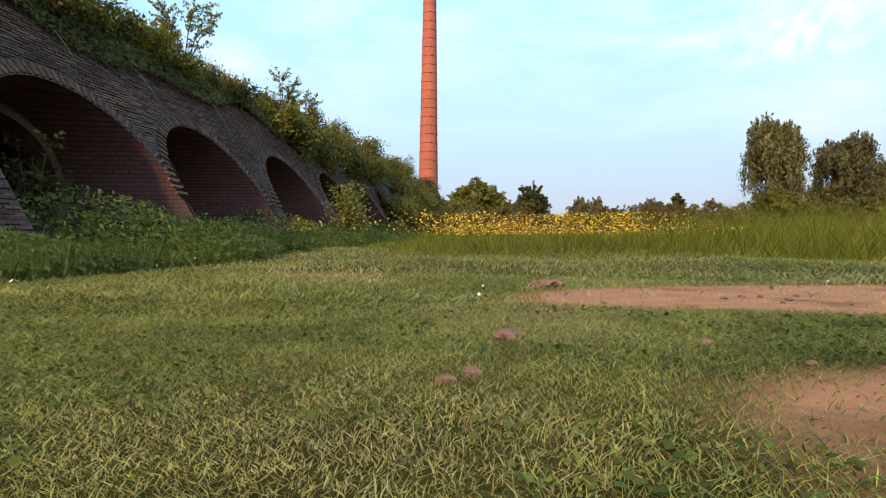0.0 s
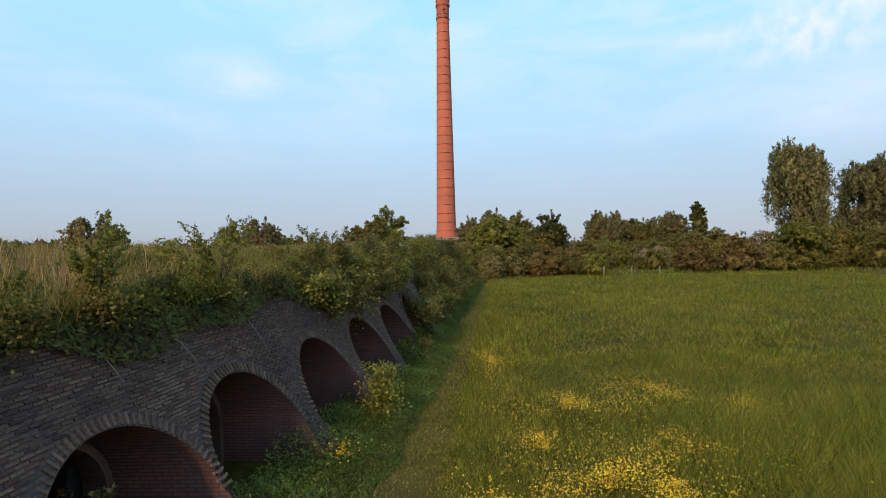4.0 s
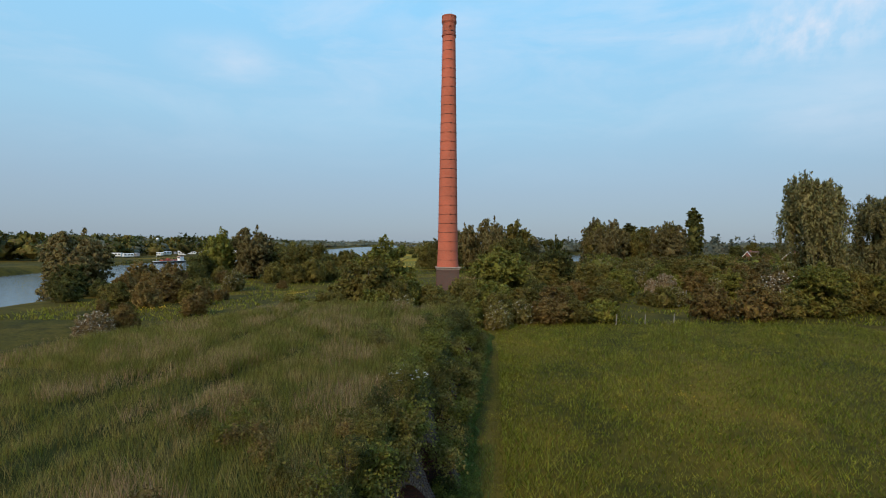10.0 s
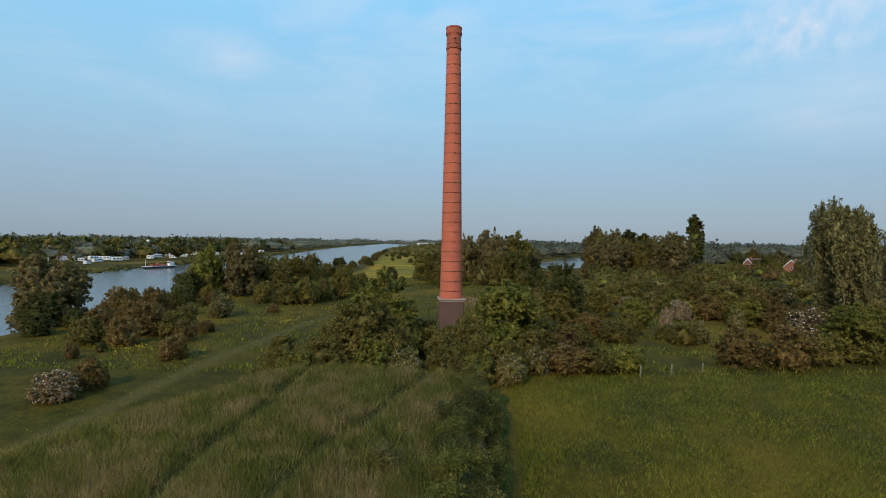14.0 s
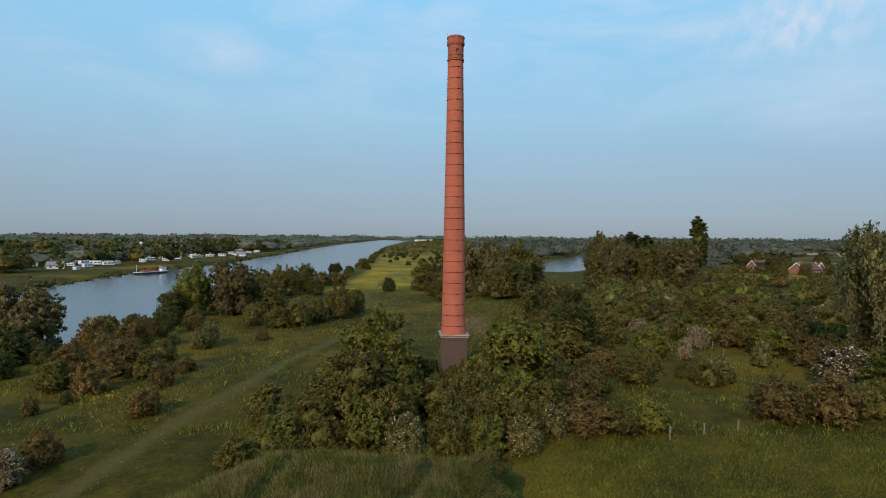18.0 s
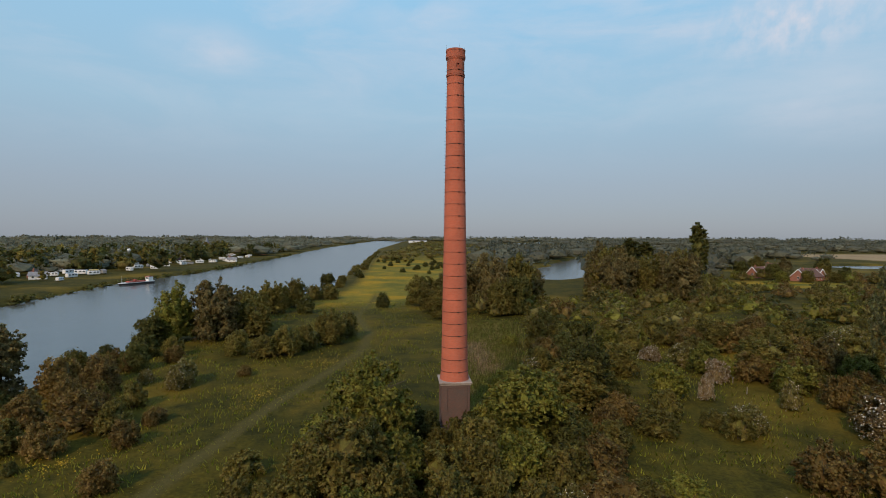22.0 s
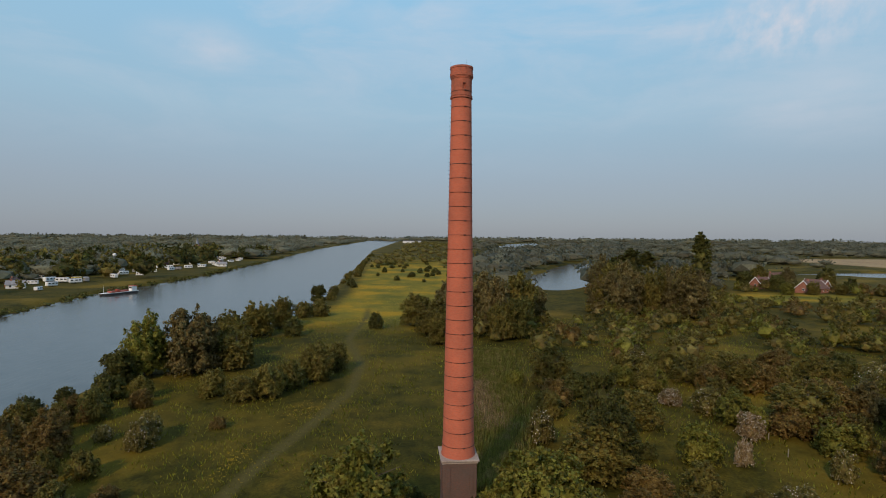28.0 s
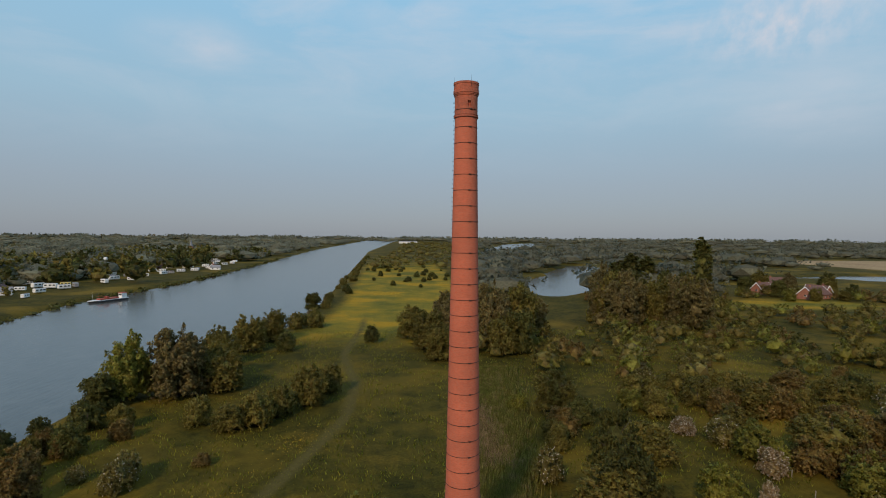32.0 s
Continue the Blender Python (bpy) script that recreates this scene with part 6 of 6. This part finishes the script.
for x, y, yaw, s in ((-246, 368, 30, 0), (-258, 382, 110, 1), (-262, 545, 60, 0), (-270, 598, 20, 1), (-255, 636, 80, 2), (-212, 600, 10, 0), (-219, 612, 95, 2), (-300, 640, 40, 1), (-285, 700, 15, 0), (-310, 560, 75, 2), (-330, 560, 25, 1)):
    house(x, y, yaw, 9 + s, 6, 2.6, 4.6 + 0.4 * s, ("paint", "housebrick", "paint")[s], ("grey", "rooftile", "rooftile")[s], ("white holiday chalet with grey roof on the campsite", "small brick cabin with tiled roof on the campsite", "white cabin with tiled roof on the campsite")[s])
spots = {"d": [], "o": []}
for i in range(620):
    y = 290 + 640 * far.random()
    x = float(np.interp(y, FAR_Y, FAR_X)) - 30 - 190 * far.random() ** 0.8
    if min(math.hypot(x - a, y - b) for a, b in BUILT) < 13 or x > -222 and y < 420 or far.random() < 0.3 and x > -250:
        continue
    hh = 5 + 14 * far.random() ** 1.4
    spots["d" if far.random() < 0.55 else "o"].append((x, y, hh, hh * far.uniform(0.9, 1.5)))
for k in spots:
    woods("riverside_trees", spots[k], 1.7, M["leaf_" + k], "trees between the caravans on the far bank", 120, 6)
# globe-topped mast and church spire
t = empty("water_tower", pose(-275, 520, G(-275, 520)), "slim mast with a white globe on the campsite", "mast")
part("pole", tube_bm([(0, 0, 0), (0, 0, 13)], [0.25, 0.2], 8), M["grey"], t)
part("globe", lathe_bm([(1.6 * math.sin(math.pi * i / 10) + 0.01, 14.2 - 1.6 * math.cos(math.pi * i / 10)) for i in range(11)], 16), M["paint"], t)
t = empty("church_tower", pose(-365, 905, G(-365, 905)), "small church tower with a pointed spire", "church")
part("tower", box_bm(-2.5, -2.5, 0, 2.5, 2.5, 16), M["housebrick"], t)
part("spire", lathe_bm([(3.2, 16), (0.1, 27)], 4), M["grey"], t)
# pale stubble field and sandy bridge road beyond the farm
for nm, (x0, y0, x1, y1), mt, lab in (("field", (540, 640, 900, 900), "sand", "pale sandy harvested field beyond the water"),):
    M["sand"] = material("sandy_field", [(0.25, 0.155, 0.070), (0.33, 0.22, 0.105)], 0.02, 0.95)
    f = link_mesh(nm, [(x0, y0, 0.75), (x1, y0, 0.75), (x1, y1, 0.75), (x0, y1, 0.75), (x0 - 6, y0 - 6, 0.2), (x1 + 6, y0 - 6, 0.2), (x1 + 6, y1 + 6, 0.2), (x0 - 6, y1 + 6, 0.2)], [(0, 1, 2, 3), (4, 5, 1, 0), (5, 6, 2, 1), (6, 7, 3, 2), (7, 4, 0, 3)], M[mt])
    tagged(f, lab, "field", kind="structure")


# ---- bricks of the kiln's leaning face ----
NB = Vector((0, -1, 0.62)).normalized()
TB = Vector((0, 0.62, 1)).normalized()
COURSE, BRICK = 0.062, 0.205


def brick_box(w, h, d):
    """Front and four sides of a brick in the face's plane: x along, y up the slope, z out of it."""
    a, b = w / 2, h / 2
    c = 0.006
    f = [(-a + c, -b + c, d), (a - c, -b + c, d), (a - c, b - c, d), (-a + c, b - c, d)]
    k = [(-a, -b, -0.02), (a, -b, -0.02), (a, b, -0.02), (-a, b, -0.02)]
    quads = [f]
    for i in range(4):
        j = (i + 1) % 4
        quads.append([k[i], k[j], f[j], f[i]])
    return np.array(quads, float)


def in_wall(u, z, clear=0.0):
    for du in (-0.09, 0.0, 0.09):
        h_ = arch_height(u + du)
        if h_ is not None and z < h_ + clear:
            return False
        d = min(abs(u + du - c) for c in ARCH_U.values())
        if d < HALF + clear * 0.9 and z < SPRING + 0.3 and clear and d < HALF + 0.02:
            return False
        if clear and d < HALF + 0.20:
            top = SPRING + (CROWN + 0.20 - SPRING) * math.sqrt(max(0.0, 1 - (d / (HALF + 0.20)) ** 2))
            if SPRING < z < top:
                return False
    return True


brick_rng = random.Random(77)
shared = []
for i in range(4):
    q = brick_box(BRICK - 0.012, COURSE - 0.011, 0.012 + 0.004 * i)
    me = array_mesh("brick", q, M["brick"], 4)
    shared.append(me)
slope = math.hypot(1, 0.62)
plane = Matrix(((1, 0, 0, 0), (0, TB.y, NB.y, 0), (0, TB.z, NB.z, 0), (0, 0, 0, 1)))
rest, singles = [], 0
rows_ = int((TOP + 0.4) * slope / COURSE)
for r_ in range(rows_):
    z = -0.4 + (r_ + 0.5) * COURSE / slope
    off = (r_ % 2) * BRICK / 2
    for c_ in range(int((27.0) / BRICK)):
        u = -6.5 + off + c_ * BRICK
        if not in_wall(u, z, 0.02) or brick_rng.random() < 0.02:
            continue
        bulge = 0.05 * math.sin(u * 0.5) + 0.03 * math.sin(u * 1.7 + z)
        m = Matrix.Translation((u + brick_rng.uniform(-0.006, 0.006), batter(z) + bulge, z)) @ plane @ pose(0, 0, brick_rng.uniform(-0.004, 0.004), brick_rng.uniform(-1.5, 1.5), brick_rng.uniform(-1.5, 1.5), brick_rng.uniform(-1, 1))
        if 1.05 < u < 2.75 and z < 2.6 and singles < 300 and HALF - 0.3 < min(abs(u - c) for c in ARCH_U.values()):
            ob = new("brick", shared[brick_rng.randrange(4)])
            ob.parent = face
            ob.matrix_basis = m
            singles += 1
        else:
            mm = np.array(m)
            rest.append(brick_box(BRICK - 0.012, COURSE - 0.011, brick_rng.uniform(0.008, 0.026)).reshape(-1, 3) @ mm[:3, :3].T + mm[:3, 3])
ob = new("brickwork", array_mesh("brickwork", np.concatenate(rest), M["brick"], 4))
ob.parent = face
tagged(ob, "courses of worn sooty bricks", kind="stuff")
# rings of upright bricks round the arches
vouss = brick_box(0.056, 0.20, 0.022)
vouss_me = array_mesh("brick", vouss, M["brick"], 4)
for k in list(ARCHES)[2:9]:
    out = []
    for i in range(46):
        a = math.pi * (i + 0.5) / 46
        u, z = (HALF + 0.10) * math.cos(a), SPRING + (CROWN - SPRING + 0.10) * math.sin(a)
        ang = math.degrees(math.atan2(math.sin(a) * HALF, math.cos(a) * (CROWN - SPRING))) - 90
        m = Matrix.Translation((ARCH_U[k] + u, batter(z), z)) @ plane @ pose(0, 0, brick_rng.uniform(0.0, 0.012), 0, 0, ang + brick_rng.uniform(-2, 2))
        if k in (0, 1, 2):
            ob = new("brick", vouss_me)
            ob.parent = kiln
            ob.matrix_basis = m
        else:
            mm = np.array(m)
            out.append(vouss.reshape(-1, 3) @ mm[:3, :3].T + mm[:3, 3])
    if out:
        ob = new("arch_ring", array_mesh("arch_ring", np.concatenate(out), M["brick"], 4))
        ob.parent = kiln
        tagged(ob, "ring of upright bricks round the arch", kind="stuff")
